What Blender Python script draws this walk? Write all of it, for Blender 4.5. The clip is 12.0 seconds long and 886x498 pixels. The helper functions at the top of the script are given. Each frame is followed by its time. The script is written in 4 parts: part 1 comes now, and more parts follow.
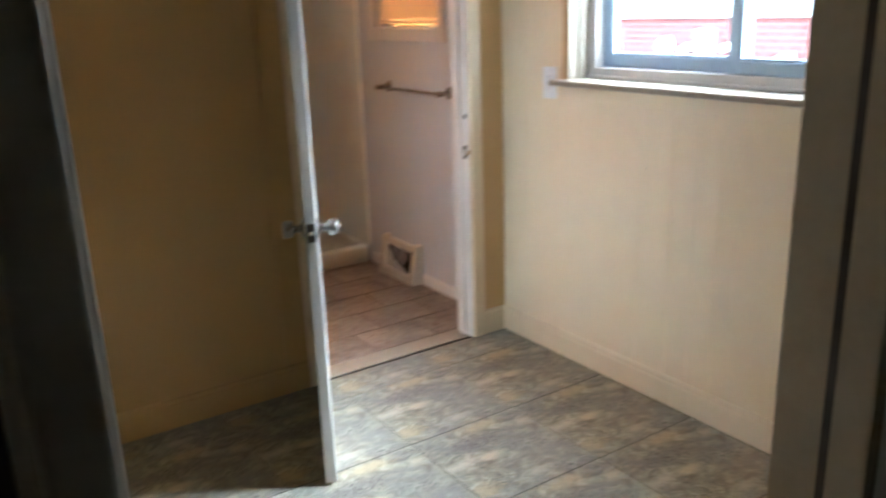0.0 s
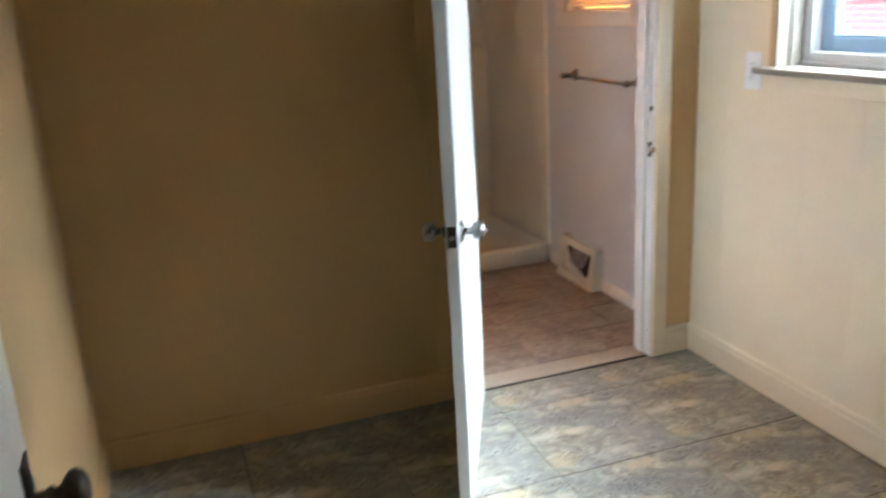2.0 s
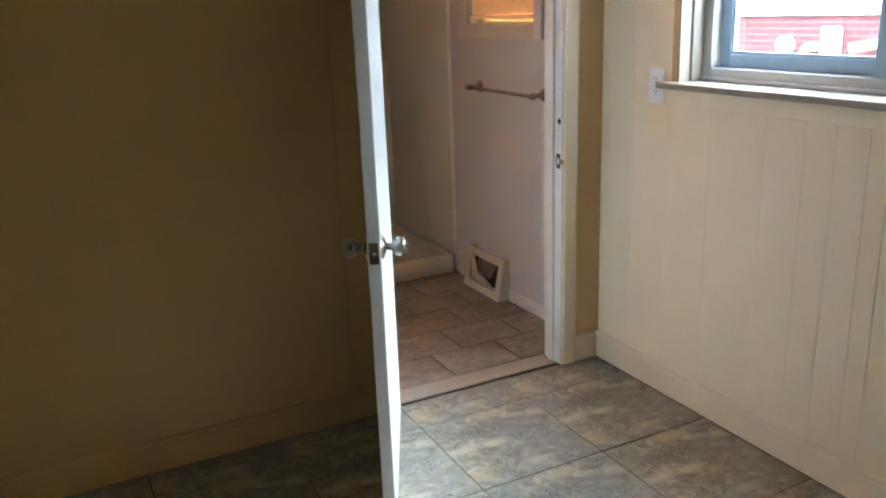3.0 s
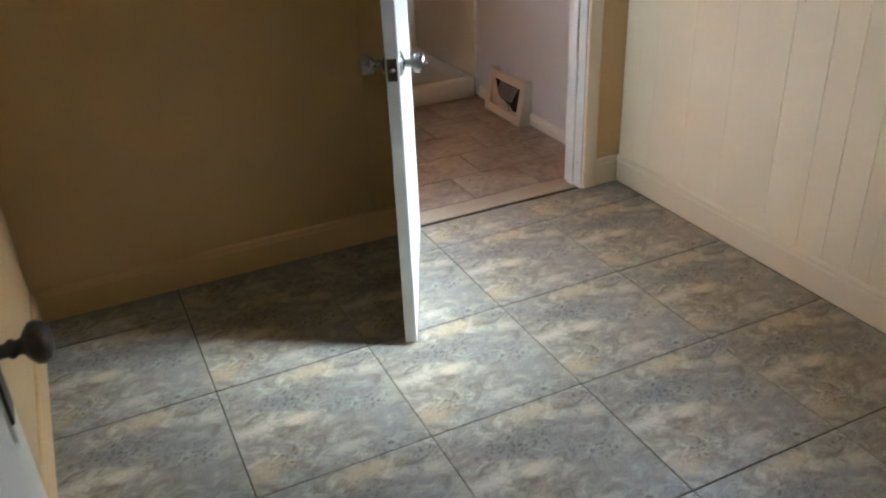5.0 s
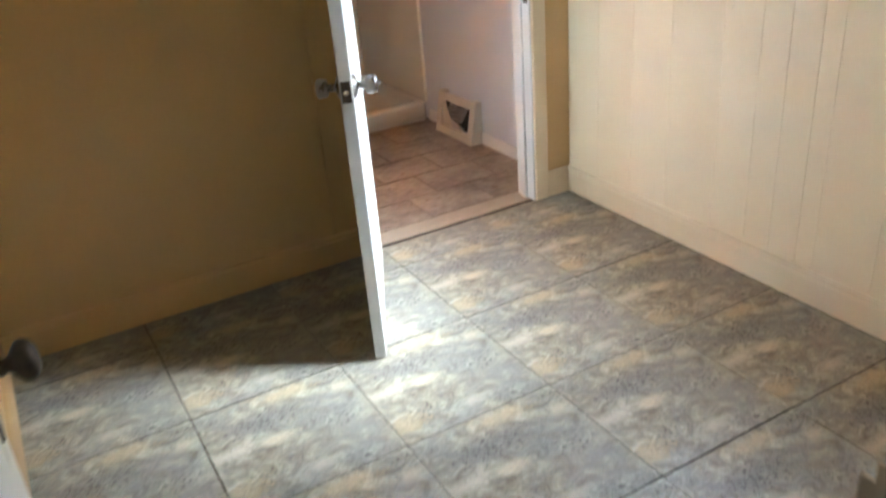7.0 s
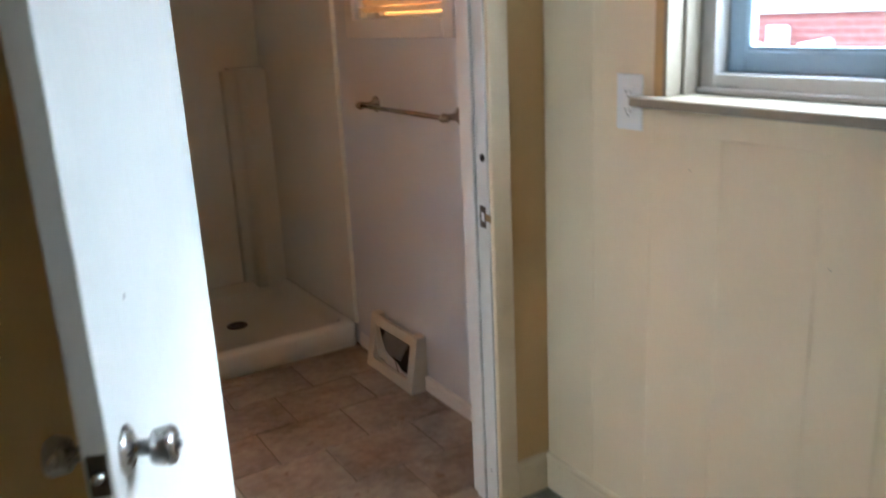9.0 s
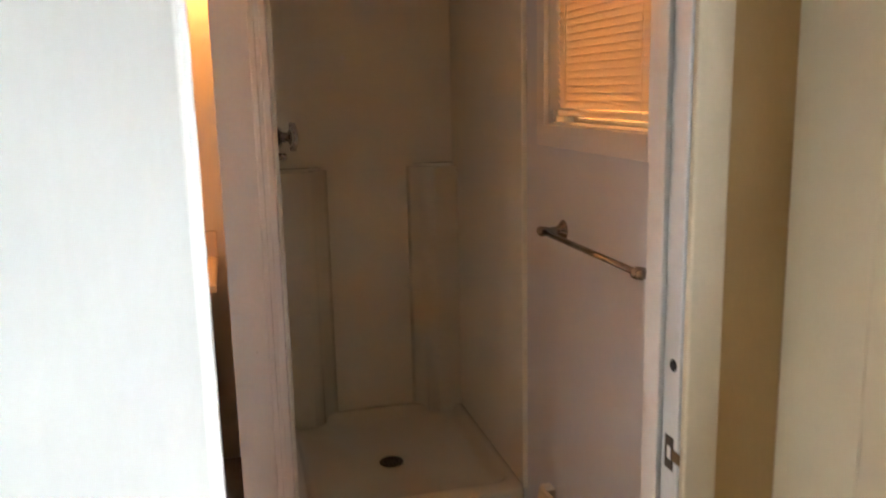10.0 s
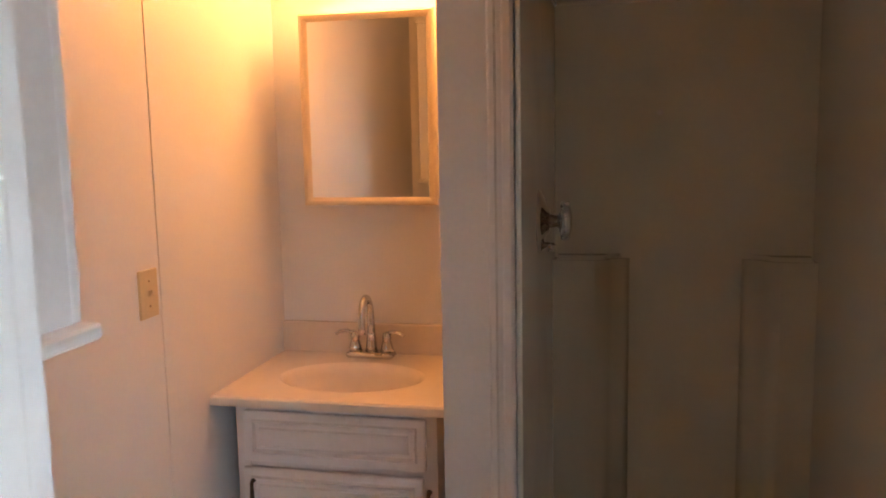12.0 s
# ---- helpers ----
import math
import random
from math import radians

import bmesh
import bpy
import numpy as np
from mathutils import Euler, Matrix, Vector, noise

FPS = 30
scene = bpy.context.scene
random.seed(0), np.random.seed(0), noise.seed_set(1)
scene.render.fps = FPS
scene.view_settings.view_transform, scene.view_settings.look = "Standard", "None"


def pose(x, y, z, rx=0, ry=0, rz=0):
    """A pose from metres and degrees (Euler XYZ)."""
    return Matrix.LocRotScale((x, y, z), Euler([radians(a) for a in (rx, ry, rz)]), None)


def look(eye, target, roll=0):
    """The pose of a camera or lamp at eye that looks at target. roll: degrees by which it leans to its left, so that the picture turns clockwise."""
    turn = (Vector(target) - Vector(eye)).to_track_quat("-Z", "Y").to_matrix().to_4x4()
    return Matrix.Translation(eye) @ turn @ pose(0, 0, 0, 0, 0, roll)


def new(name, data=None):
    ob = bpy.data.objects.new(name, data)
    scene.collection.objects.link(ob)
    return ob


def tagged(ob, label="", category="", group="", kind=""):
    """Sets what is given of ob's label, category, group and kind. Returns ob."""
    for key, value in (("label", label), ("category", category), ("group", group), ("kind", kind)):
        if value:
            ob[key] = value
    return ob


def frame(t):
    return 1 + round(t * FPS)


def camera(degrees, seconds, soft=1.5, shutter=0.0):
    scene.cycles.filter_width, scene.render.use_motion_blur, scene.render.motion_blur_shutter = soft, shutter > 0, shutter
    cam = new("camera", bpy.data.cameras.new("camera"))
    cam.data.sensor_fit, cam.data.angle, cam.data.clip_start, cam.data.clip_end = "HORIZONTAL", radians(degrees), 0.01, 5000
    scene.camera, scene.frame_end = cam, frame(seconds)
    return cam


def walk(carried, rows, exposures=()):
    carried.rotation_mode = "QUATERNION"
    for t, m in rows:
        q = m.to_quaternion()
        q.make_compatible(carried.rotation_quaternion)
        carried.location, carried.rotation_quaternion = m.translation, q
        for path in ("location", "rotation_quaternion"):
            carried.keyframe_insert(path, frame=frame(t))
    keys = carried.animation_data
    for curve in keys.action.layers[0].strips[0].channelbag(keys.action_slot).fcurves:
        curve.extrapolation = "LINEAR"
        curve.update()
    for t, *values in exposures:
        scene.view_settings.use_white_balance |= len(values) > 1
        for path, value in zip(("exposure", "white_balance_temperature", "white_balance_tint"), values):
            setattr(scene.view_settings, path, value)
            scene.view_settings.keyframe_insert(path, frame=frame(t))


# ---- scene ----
cam = camera(56.9, 12.0, soft=1.8, shutter=0.5)
PATH = [
    (0, (-0.84, -1.734, 1.469), (0.222, -0.138, 0.896), -2.0),
    (0.5, (-0.675, -1.716, 1.453), (-0.02, 0.035, 0.743), -1.0),
    (1, (-0.552, -1.692, 1.421), (-0.211, 0.097, 0.595), -3.3),
    (1.2, (-0.536, -1.698, 1.408), (-0.221, 0.093, 0.575), -4.0),
    (1.5, (-0.536, -1.654, 1.415), (-0.206, 0.143, 0.602), -2.3),
    (2, (-0.567, -1.56, 1.433), (0.043, 0.256, 0.859), -3.3),
    (2.5, (-0.633, -1.514, 1.445), (0.177, 0.24, 0.926), -1.7),
    (3, (-0.625, -1.493, 1.446), (0.23, 0.224, 0.879), -2.1),
    (3.5, (-0.564, -1.438, 1.437), (0.35, 0.206, 0.757), -1.4),
    (5.5, (-0.647, -1.584, 1.408), (0.016, 0.018, 0.411), -3.9),
    (6, (-0.666, -1.687, 1.399), (-0.026, -0.091, 0.377), -4.7),
    (6.5, (-0.696, -1.695, 1.399), (-0.055, -0.08, 0.408), -4.4),
    (7, (-0.67, -1.564, 1.408), (0.164, 0.021, 0.518), -4.9),
    (8.8, (-0.092, -0.697, 1.399), (0.926, 0.921, 0.811), -4.3),
    (9, (0.027, -0.595, 1.369), (1.022, 1.049, 0.815), -2.8),
    (9.5, (0.248, -0.351, 1.43), (0.935, 1.476, 0.996), -0.2),
    (10, (0.512, -0.042, 1.465), (0.991, 1.862, 1.082), -1.3),
    (10.5, (0.723, 0.169, 1.476), (0.863, 2.138, 1.152), -2.4),
    (11, (0.838, 0.353, 1.521), (0.537, 2.317, 1.299), -1.4),
    (11.5, (0.81, 0.585, 1.496), (0.458, 2.541, 1.272), -0.2),
    (12, (0.851, 0.721, 1.521), (0.423, 2.657, 1.263), -1.1),
]
EXPOSURES = [(0.0, 5.6, 5350, 1), (1.0, 6.15, 5400, 1), (1.5, 5.85, 5400, 1), (2.0, 5.7, 5250, 0), (3.0, 5.25, 5250, -1), (3.5, 5.1, 5200, -1), (5.5, 5.7, 5400, 2), (6.5, 6.25, 5450, 2), (7.2, 5.9, 5400, 1), (9.0, 5.1, 5300, -1), (9.5, 5.1, 5850, 1), (10.0, 5.15, 6200, 4), (11.0, 4.8, 6100, 6), (11.5, 4.6, 6150, 7), (12.0, 4.65, 5800, 4)]
walk(cam, [(t, look(eye, target, roll)) for t, eye, target, roll in PATH], EXPOSURES)

# ---- light ----
world = bpy.data.worlds.new("sky")
scene.world = world
world.use_nodes = True
wn = world.node_tree.nodes
sky = wn.new("ShaderNodeTexSky")
sky.sky_type, sky.sun_disc = "NISHITA", False
sky.sun_elevation, sky.sun_rotation = radians(43), radians(119)
sky.dust_density = 1.6
wn["Background"].inputs["Strength"].default_value = 0.15
haze = wn.new("ShaderNodeHueSaturation")     # thin cloud takes most of the blue
haze.inputs["Saturation"].default_value = 0.42
world.node_tree.links.new(sky.outputs[0], haze.inputs["Color"])
world.node_tree.links.new(haze.outputs[0], wn["Background"].inputs["Color"])


def lamp(name, kind, m, energy, colour, **more):
    data = bpy.data.lights.new(name, kind)
    data.energy, data.color = energy, colour
    for k, v in more.items():
        if k == "angle": data.angle = v
        if k == "size":
            data.shape, data.size, data.size_y = "RECTANGLE", v[0], v[1]
        if k == "spread": data.spread = v
        if k == "radius": data.shadow_soft_size = v
    ob = new(name, data)
    ob.matrix_world = m
    return ob


AZ, EL = radians(-29), radians(43)   # a hazy sun, south of east
lamp("hazy_sun", "SUN", look((9 * math.cos(EL) * math.cos(AZ), 9 * math.cos(EL) * math.sin(AZ), 9 * math.sin(EL)), (0, 0, 0)), 0.17, (1.0, 0.97, 0.93), angle=radians(18))

# ---- materials ----
def nodes_of(name):
    m = bpy.data.materials.new(name)
    m.use_nodes = True
    return m, m.node_tree.nodes, m.node_tree.links, m.node_tree.nodes["Principled BSDF"]


def ramp(nt, stops):
    r = nt.new("ShaderNodeValToRGB")
    e = r.color_ramp.elements
    while len(e) < len(stops):
        e.new(0.5)
    for el, (p, c) in zip(e, stops):
        el.position, el.color = p, (*c, 1)
    return r


def noise_tex(nt, links, vec, scale, detail=4, rough=0.55, distort=0.0):
    n = nt.new("ShaderNodeTexNoise")
    n.inputs["Scale"].default_value, n.inputs["Detail"].default_value = scale, detail
    n.inputs["Roughness"].default_value, n.inputs["Distortion"].default_value = rough, distort
    links.new(vec, n.inputs["Vector"])
    return n


def coords(nt, links, stretch=(1, 1, 1), vary=False):
    tc = nt.new("ShaderNodeTexCoord")
    mp = nt.new("ShaderNodeMapping")
    mp.inputs["Scale"].default_value = stretch
    links.new(tc.outputs["Object"], mp.inputs["Vector"])
    if vary:
        oi = nt.new("ShaderNodeObjectInfo")
        mul = nt.new("ShaderNodeVectorMath")
        mul.operation = "SCALE"
        mul.inputs[0].default_value = (37.0, 19.0, 11.0)
        links.new(oi.outputs["Random"], mul.inputs["Scale"])
        links.new(mul.outputs[0], mp.inputs["Location"])
    return mp.outputs["Vector"]


def add_bump(nt, links, bsdf, height, strength, dist=0.002):
    b = nt.new("ShaderNodeBump")
    b.inputs["Strength"].default_value, b.inputs["Distance"].default_value = strength, dist
    links.new(height, b.inputs["Height"])
    links.new(b.outputs["Normal"], bsdf.inputs["Normal"])


def surface(name, dark, light, rough=0.5, scale=3.0, fine=60.0, bump=0.1, metal=0.0, stretch=(1, 1, 1), vary=False, spots=None, rough_vary=0.1):
    """Two scales of tone, worn gloss, fine relief and, if asked, specks of grime."""
    m, nt, links, b = nodes_of(name)
    v = coords(nt, links, stretch, vary)
    big = noise_tex(nt, links, v, scale, 5, 0.6, 0.4)
    small = noise_tex(nt, links, v, fine, 4, 0.6)
    mix = nt.new("ShaderNodeMath")
    mix.operation = "MULTIPLY_ADD"
    mix.inputs[1].default_value = 0.35
    links.new(small.outputs["Fac"], mix.inputs[0])
    scaled = nt.new("ShaderNodeMath")
    scaled.operation = "MULTIPLY"
    scaled.inputs[1].default_value = 0.65
    links.new(big.outputs["Fac"], scaled.inputs[0])
    links.new(scaled.outputs[0], mix.inputs[2])
    r = ramp(nt, [(0.32, dark), (0.66, light)])
    links.new(mix.outputs[0], r.inputs["Fac"])
    colour = r.outputs["Color"]
    if spots:
        sp = noise_tex(nt, links, v, spots[1], 3, 0.7)
        sr = ramp(nt, [(spots[2], (0, 0, 0)), (spots[2] + 0.06, (1, 1, 1))])
        links.new(sp.outputs["Fac"], sr.inputs["Fac"])
        mx = nt.new("ShaderNodeMix")
        mx.data_type = "RGBA"
        links.new(sr.outputs["Color"], mx.inputs[0])
        links.new(colour, mx.inputs[6])
        mx.inputs[7].default_value = (*spots[0], 1)
        colour = mx.outputs[2]
    links.new(colour, b.inputs["Base Color"])
    rr = nt.new("ShaderNodeMapRange")
    rr.inputs["To Min"].default_value, rr.inputs["To Max"].default_value = max(0.02, rough - rough_vary), min(1, rough + rough_vary)
    links.new(big.outputs["Fac"], rr.inputs["Value"])
    links.new(rr.outputs[0], b.inputs["Roughness"])
    b.inputs["Metallic"].default_value = metal
    if bump:
        add_bump(nt, links, b, small.outputs["Fac"], bump)
    return m


def slate_vinyl():
    """Printed stone look, the same print on each tile: grey slate drifts, cream blots, tan brush marks and dark specks."""
    m, nt, links, b = nodes_of("slate_vinyl")
    v = coords(nt, links, (1.0, 1.3, 1.0))
    plain = coords(nt, links)
    warp = noise_tex(nt, links, v, 24.0, 10, 0.74, 0.8)

    def blot(cx, cy, rx, ry, soft=0.5, rag=2.6):
        """A ragged patch of the print round (cx, cy), as a mask."""
        mp = nt.new("ShaderNodeMapping")
        mp.vector_type = "TEXTURE"
        mp.inputs["Location"].default_value, mp.inputs["Scale"].default_value = (cx, cy, 0), (rx, ry, 1)
        links.new(plain, mp.inputs["Vector"])
        flat = nt.new("ShaderNodeVectorMath")
        flat.operation = "MULTIPLY"
        flat.inputs[1].default_value = (1, 1, 0)
        links.new(mp.outputs["Vector"], flat.inputs[0])
        far = nt.new("ShaderNodeVectorMath")
        far.operation = "LENGTH"
        links.new(flat.outputs[0], far.inputs[0])
        add = nt.new("ShaderNodeMath")
        add.operation = "MULTIPLY_ADD"
        add.inputs[1].default_value = rag * 2
        links.new(warp.outputs["Fac"], add.inputs[0])
        links.new(far.outputs["Value"], add.inputs[2])
        r = ramp(nt, [(0.0, (1, 1, 1)), (1.0, (0, 0, 0))])
        rng_node = nt.new("ShaderNodeMapRange")
        rng_node.inputs["From Min"].default_value, rng_node.inputs["From Max"].default_value = 1 + rag - soft, 1 + rag + soft
        links.new(add.outputs[0], rng_node.inputs["Value"])
        links.new(rng_node.outputs[0], r.inputs["Fac"])
        return r.outputs["Color"]

    def over(under, top, mask, share=1.0, blend="MIX"):
        mx = nt.new("ShaderNodeMix")
        mx.data_type, mx.blend_type = "RGBA", blend
        if share < 1.0:
            k = nt.new("ShaderNodeMath")
            k.operation = "MULTIPLY"
            k.inputs[1].default_value = share
            links.new(mask, k.inputs[0])
            mask = k.outputs[0]
        links.new(mask, mx.inputs[0])
        links.new(under, mx.inputs[6])
        if isinstance(top, tuple):
            mx.inputs[7].default_value = (*top, 1)
        else:
            links.new(top, mx.inputs[7])
        return mx.outputs[2]

    fine = noise_tex(nt, links, v, 16.0, 12, 0.72, 0.9)
    grey = ramp(nt, [(0.34, (0.100, 0.098, 0.090)), (0.46, (0.195, 0.190, 0.170)), (0.55, (0.250, 0.243, 0.218)), (0.65, (0.345, 0.332, 0.292))])
    links.new(fine.outputs["Fac"], grey.inputs["Fac"])
    tan = ramp(nt, [(0.34, (0.118, 0.101, 0.070)), (0.46, (0.218, 0.194, 0.148)), (0.54, (0.285, 0.258, 0.200)), (0.66, (0.42, 0.385, 0.31))])
    links.new(fine.outputs["Fac"], tan.inputs["Fac"])
    # broad tan and grey clouds
    drift = noise_tex(nt, links, v, 6.5, 7, 0.64, 0.6)
    pick = ramp(nt, [(0.42, (0, 0, 0)), (0.55, (1, 1, 1))])
    links.new(drift.outputs["Fac"], pick.inputs["Fac"])
    col = over(grey.outputs["Color"], tan.outputs["Color"], pick.outputs["Color"], 0.85)
    col = over(col, tan.outputs["Color"], blot(-0.15, -0.06, 0.10, 0.09, 0.6), 0.9)
    col = over(col, tan.outputs["Color"], blot(0.03, 0.175, 0.12, 0.05, 0.6), 0.9)
    col = over(col, (0.150, 0.147, 0.140), blot(-0.03, 0.105, 0.15, 0.035, 0.7), 0.75)
    col = over(col, (0.19, 0.185, 0.175), blot(0.13, -0.06, 0.09, 0.11, 0.8), 0.6)
    col = over(col, (0.42, 0.34, 0.22), blot(0.04, 0.190, 0.065, 0.022, 0.6), 0.6)
    col = over(col, (0.366, 0.287, 0.171), blot(-0.19, -0.15, 0.06, 0.03, 0.5), 0.6)
    col = over(col, (0.48, 0.415, 0.31), blot(-0.052, 0.005, 0.048, 0.018, 0.45, 1.6), 0.75)
    col = over(col, (0.46, 0.425, 0.365), blot(-0.175, 0.012, 0.07, 0.018, 0.6, 3.2), 0.7)
    col = over(col, (0.44, 0.38, 0.29), blot(0.19, 0.13, 0.045, 0.020, 0.6), 0.55)
    col = over(col, (0.43, 0.395, 0.34), blot(0.02, -0.165, 0.055, 0.018, 0.6, 3.0), 0.6)
    # thin light and dark brush strokes drawn out along the tile
    streak_v = coords(nt, links, (1.0, 1.4, 1.0))
    streak = noise_tex(nt, links, streak_v, 38.0, 8, 0.78, 1.6)
    sr = ramp(nt, [(0.34, (0.549, 0.537, 0.512)), (0.44, (1, 1, 1)), (0.58, (1, 1, 1)), (0.68, (1.40, 1.36, 1.28))])
    links.new(streak.outputs["Fac"], sr.inputs["Fac"])
    mx = nt.new("ShaderNodeMix")
    mx.data_type, mx.blend_type = "RGBA", "MULTIPLY"
    mx.inputs[0].default_value = 0.95
    links.new(col, mx.inputs[6])
    links.new(sr.outputs["Color"], mx.inputs[7])
    col = mx.outputs[2]
    # clusters of dark specks
    speck = noise_tex(nt, links, v, 75.0, 3, 0.6, 0.5)
    kr = ramp(nt, [(0.40, (1, 1, 1)), (0.46, (0, 0, 0))])
    links.new(speck.outputs["Fac"], kr.inputs["Fac"])
    for cx, cy, rx, ry in ((0.12, -0.008, 0.06, 0.035), (0.125, -0.20, 0.06, 0.025), (-0.05, 0.10, 0.10, 0.05), (0.20, 0.19, 0.05, 0.03), (-0.12, -0.13, 0.05, 0.03)):
        both = nt.new("ShaderNodeMath")
        both.operation = "MULTIPLY"
        links.new(kr.outputs["Color"], both.inputs[0])
        links.new(blot(cx, cy, rx, ry, 0.6), both.inputs[1])
        col = over(col, (0.055, 0.052, 0.048), both.outputs[0], 0.8)
    tone = nt.new("ShaderNodeHueSaturation")
    tone.inputs["Value"].default_value = 1.36
    links.new(col, tone.inputs["Color"])
    links.new(tone.outputs["Color"], b.inputs["Base Color"])
    mr = nt.new("ShaderNodeMapRange")
    mr.inputs["To Min"].default_value, mr.inputs["To Max"].default_value = 0.27, 0.46
    links.new(fine.outputs["Fac"], mr.inputs["Value"])
    links.new(mr.outputs[0], b.inputs["Roughness"])
    add_bump(nt, links, b, streak.outputs["Fac"], 0.12, 0.0015)
    return m


def brick_material():
    m, nt, links, b = nodes_of("red_brick")
    tc = nt.new("ShaderNodeTexCoord")
    sep = nt.new("ShaderNodeSeparateXYZ")
    com = nt.new("ShaderNodeCombineXYZ")
    links.new(tc.outputs["Object"], sep.inputs[0])
    links.new(sep.outputs["Y"], com.inputs["X"])
    links.new(sep.outputs["Z"], com.inputs["Y"])
    br = nt.new("ShaderNodeTexBrick")
    br.inputs["Color1"].default_value, br.inputs["Color2"].default_value = (0.150, 0.040, 0.034, 1), (0.115, 0.030, 0.027, 1)
    br.inputs["Mortar"].default_value = (0.19, 0.095, 0.085, 1)
    br.inputs["Scale"].default_value, br.inputs["Mortar Size"].default_value = 1.0, 0.008
    br.inputs["Brick Width"].default_value, br.inputs["Row Height"].default_value = 0.215, 0.075
    links.new(com.outputs[0], br.inputs["Vector"])
    links.new(br.outputs["Color"], b.inputs["Base Color"])
    b.inputs["Roughness"].default_value = 0.9
    add_bump(nt, links, b, br.outputs["Fac"], -0.4, 0.006)
    return m


def glass_material(name, colour=(1, 1, 1)):
    m, nt, links, b = nodes_of(name)
    b.inputs["Base Color"].default_value = (*colour, 1)
    b.inputs["Roughness"].default_value = 0.0
    b.inputs["Transmission Weight"].default_value = 1.0
    b.inputs["IOR"].default_value = 1.45
    return m


def glowing(name, colour, strength):
    m, nt, links, b = nodes_of(name)
    b.inputs["Base Color"].default_value = (0.9, 0.88, 0.82, 1)
    b.inputs["Emission Color"].default_value = (*colour, 1)
    b.inputs["Emission Strength"].default_value = strength
    return m


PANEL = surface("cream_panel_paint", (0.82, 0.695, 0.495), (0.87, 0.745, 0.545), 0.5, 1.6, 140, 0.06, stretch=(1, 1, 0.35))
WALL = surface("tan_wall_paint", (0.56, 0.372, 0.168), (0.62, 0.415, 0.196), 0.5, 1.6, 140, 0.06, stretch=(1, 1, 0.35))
TRIM = surface("beige_trim_paint", (0.74, 0.62, 0.44), (0.80, 0.68, 0.50), 0.42, 2.5, 90, 0.08, spots=((0.25, 0.2, 0.14), 22, 0.72))
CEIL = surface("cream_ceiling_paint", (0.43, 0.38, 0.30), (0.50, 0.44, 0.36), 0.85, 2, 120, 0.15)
BATH_CEIL = surface("white_ceiling_paint", (0.78, 0.78, 0.76), (0.84, 0.84, 0.82), 0.8, 2, 120, 0.15)
BATH_BLUE = surface("pale_blue_white_bath_paint", (0.62, 0.66, 0.71), (0.68, 0.72, 0.77), 0.45, 1.5, 120, 0.08)
BATH_WALL = surface("white_bath_paint", (0.77, 0.77, 0.77), (0.83, 0.83, 0.83), 0.45, 1.5, 120, 0.08)
WHITE = surface("white_gloss_paint", (0.72, 0.72, 0.71), (0.80, 0.80, 0.79), 0.38, 2.5, 80, 0.05, spots=((0.5, 0.47, 0.42), 30, 0.74))
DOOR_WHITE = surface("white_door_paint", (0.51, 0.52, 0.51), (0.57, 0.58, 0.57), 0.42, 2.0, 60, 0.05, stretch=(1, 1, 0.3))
OLD_WHITE = surface("aged_white_paint", (0.81, 0.76, 0.66), (0.88, 0.83, 0.73), 0.4, 4, 50, 0.12, stretch=(1, 1, 0.4), spots=((0.33, 0.31, 0.27), 16, 0.70))
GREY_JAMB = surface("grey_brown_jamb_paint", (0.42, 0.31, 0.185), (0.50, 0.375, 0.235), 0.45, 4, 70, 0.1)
HALL_PAINT = surface("pale_hall_paint", (0.74, 0.70, 0.62), (0.80, 0.76, 0.68), 0.6, 1.6, 120, 0.06)
DARK_BROWN = surface("dark_brown_strip", (0.030, 0.018, 0.010), (0.055, 0.034, 0.02), 0.6, 6, 60, 0.1)
VINYL = slate_vinyl()
GROUT = surface("dark_joint", (0.006, 0.0055, 0.005), (0.016, 0.014, 0.012), 0.9, 6, 90, 0.2)
GREY_SCUFF = surface("grey_scuff", (0.25, 0.25, 0.25), (0.36, 0.36, 0.36), 0.7, 30, 120, 0.1)
TAN_JOINT = surface("brown_tile_joint", (0.11, 0.085, 0.065), (0.17, 0.135, 0.105), 0.9, 6, 90, 0.2)
BATH_TILE = surface("tan_bath_tile", (0.150, 0.120, 0.096), (0.46, 0.40, 0.345), 0.42, 4.0, 30, 0.12, stretch=(1, 1.3, 1), vary=True, spots=((0.22, 0.15, 0.11), 9, 0.64))
THRESH = surface("tan_threshold", (0.36, 0.31, 0.25), (0.46, 0.40, 0.33), 0.5, 5, 80, 0.1)
# darkened trim paint: the shade of the window opening is in this colour
SHADED_SILL_PAINT = surface("shaded_taupe_sill_paint", (0.26, 0.225, 0.175), (0.32, 0.28, 0.22), 0.45, 3, 80, 0.06, spots=((0.25, 0.2, 0.14), 22, 0.73))
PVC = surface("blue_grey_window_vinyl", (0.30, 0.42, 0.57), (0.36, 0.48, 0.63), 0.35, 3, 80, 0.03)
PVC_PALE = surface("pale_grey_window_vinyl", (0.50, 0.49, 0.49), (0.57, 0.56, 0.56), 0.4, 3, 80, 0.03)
GLASS = glass_material("clear_glass")
def see_through(name, colour, share):
    """A sheet that lets light through, scattered, in its colour."""
    m, nt, links, b = nodes_of(name)
    b.inputs["Base Color"].default_value, b.inputs["Roughness"].default_value = (*colour, 1), 0.5
    t = nt.new("ShaderNodeBsdfTranslucent")
    t.inputs["Color"].default_value = (*colour, 1)
    mx = nt.new("ShaderNodeMixShader")
    mx.inputs[0].default_value = share
    links.new(b.outputs[0], mx.inputs[1])
    links.new(t.outputs[0], mx.inputs[2])
    links.new(mx.outputs[0], nt["Material Output"].inputs["Surface"])
    return m


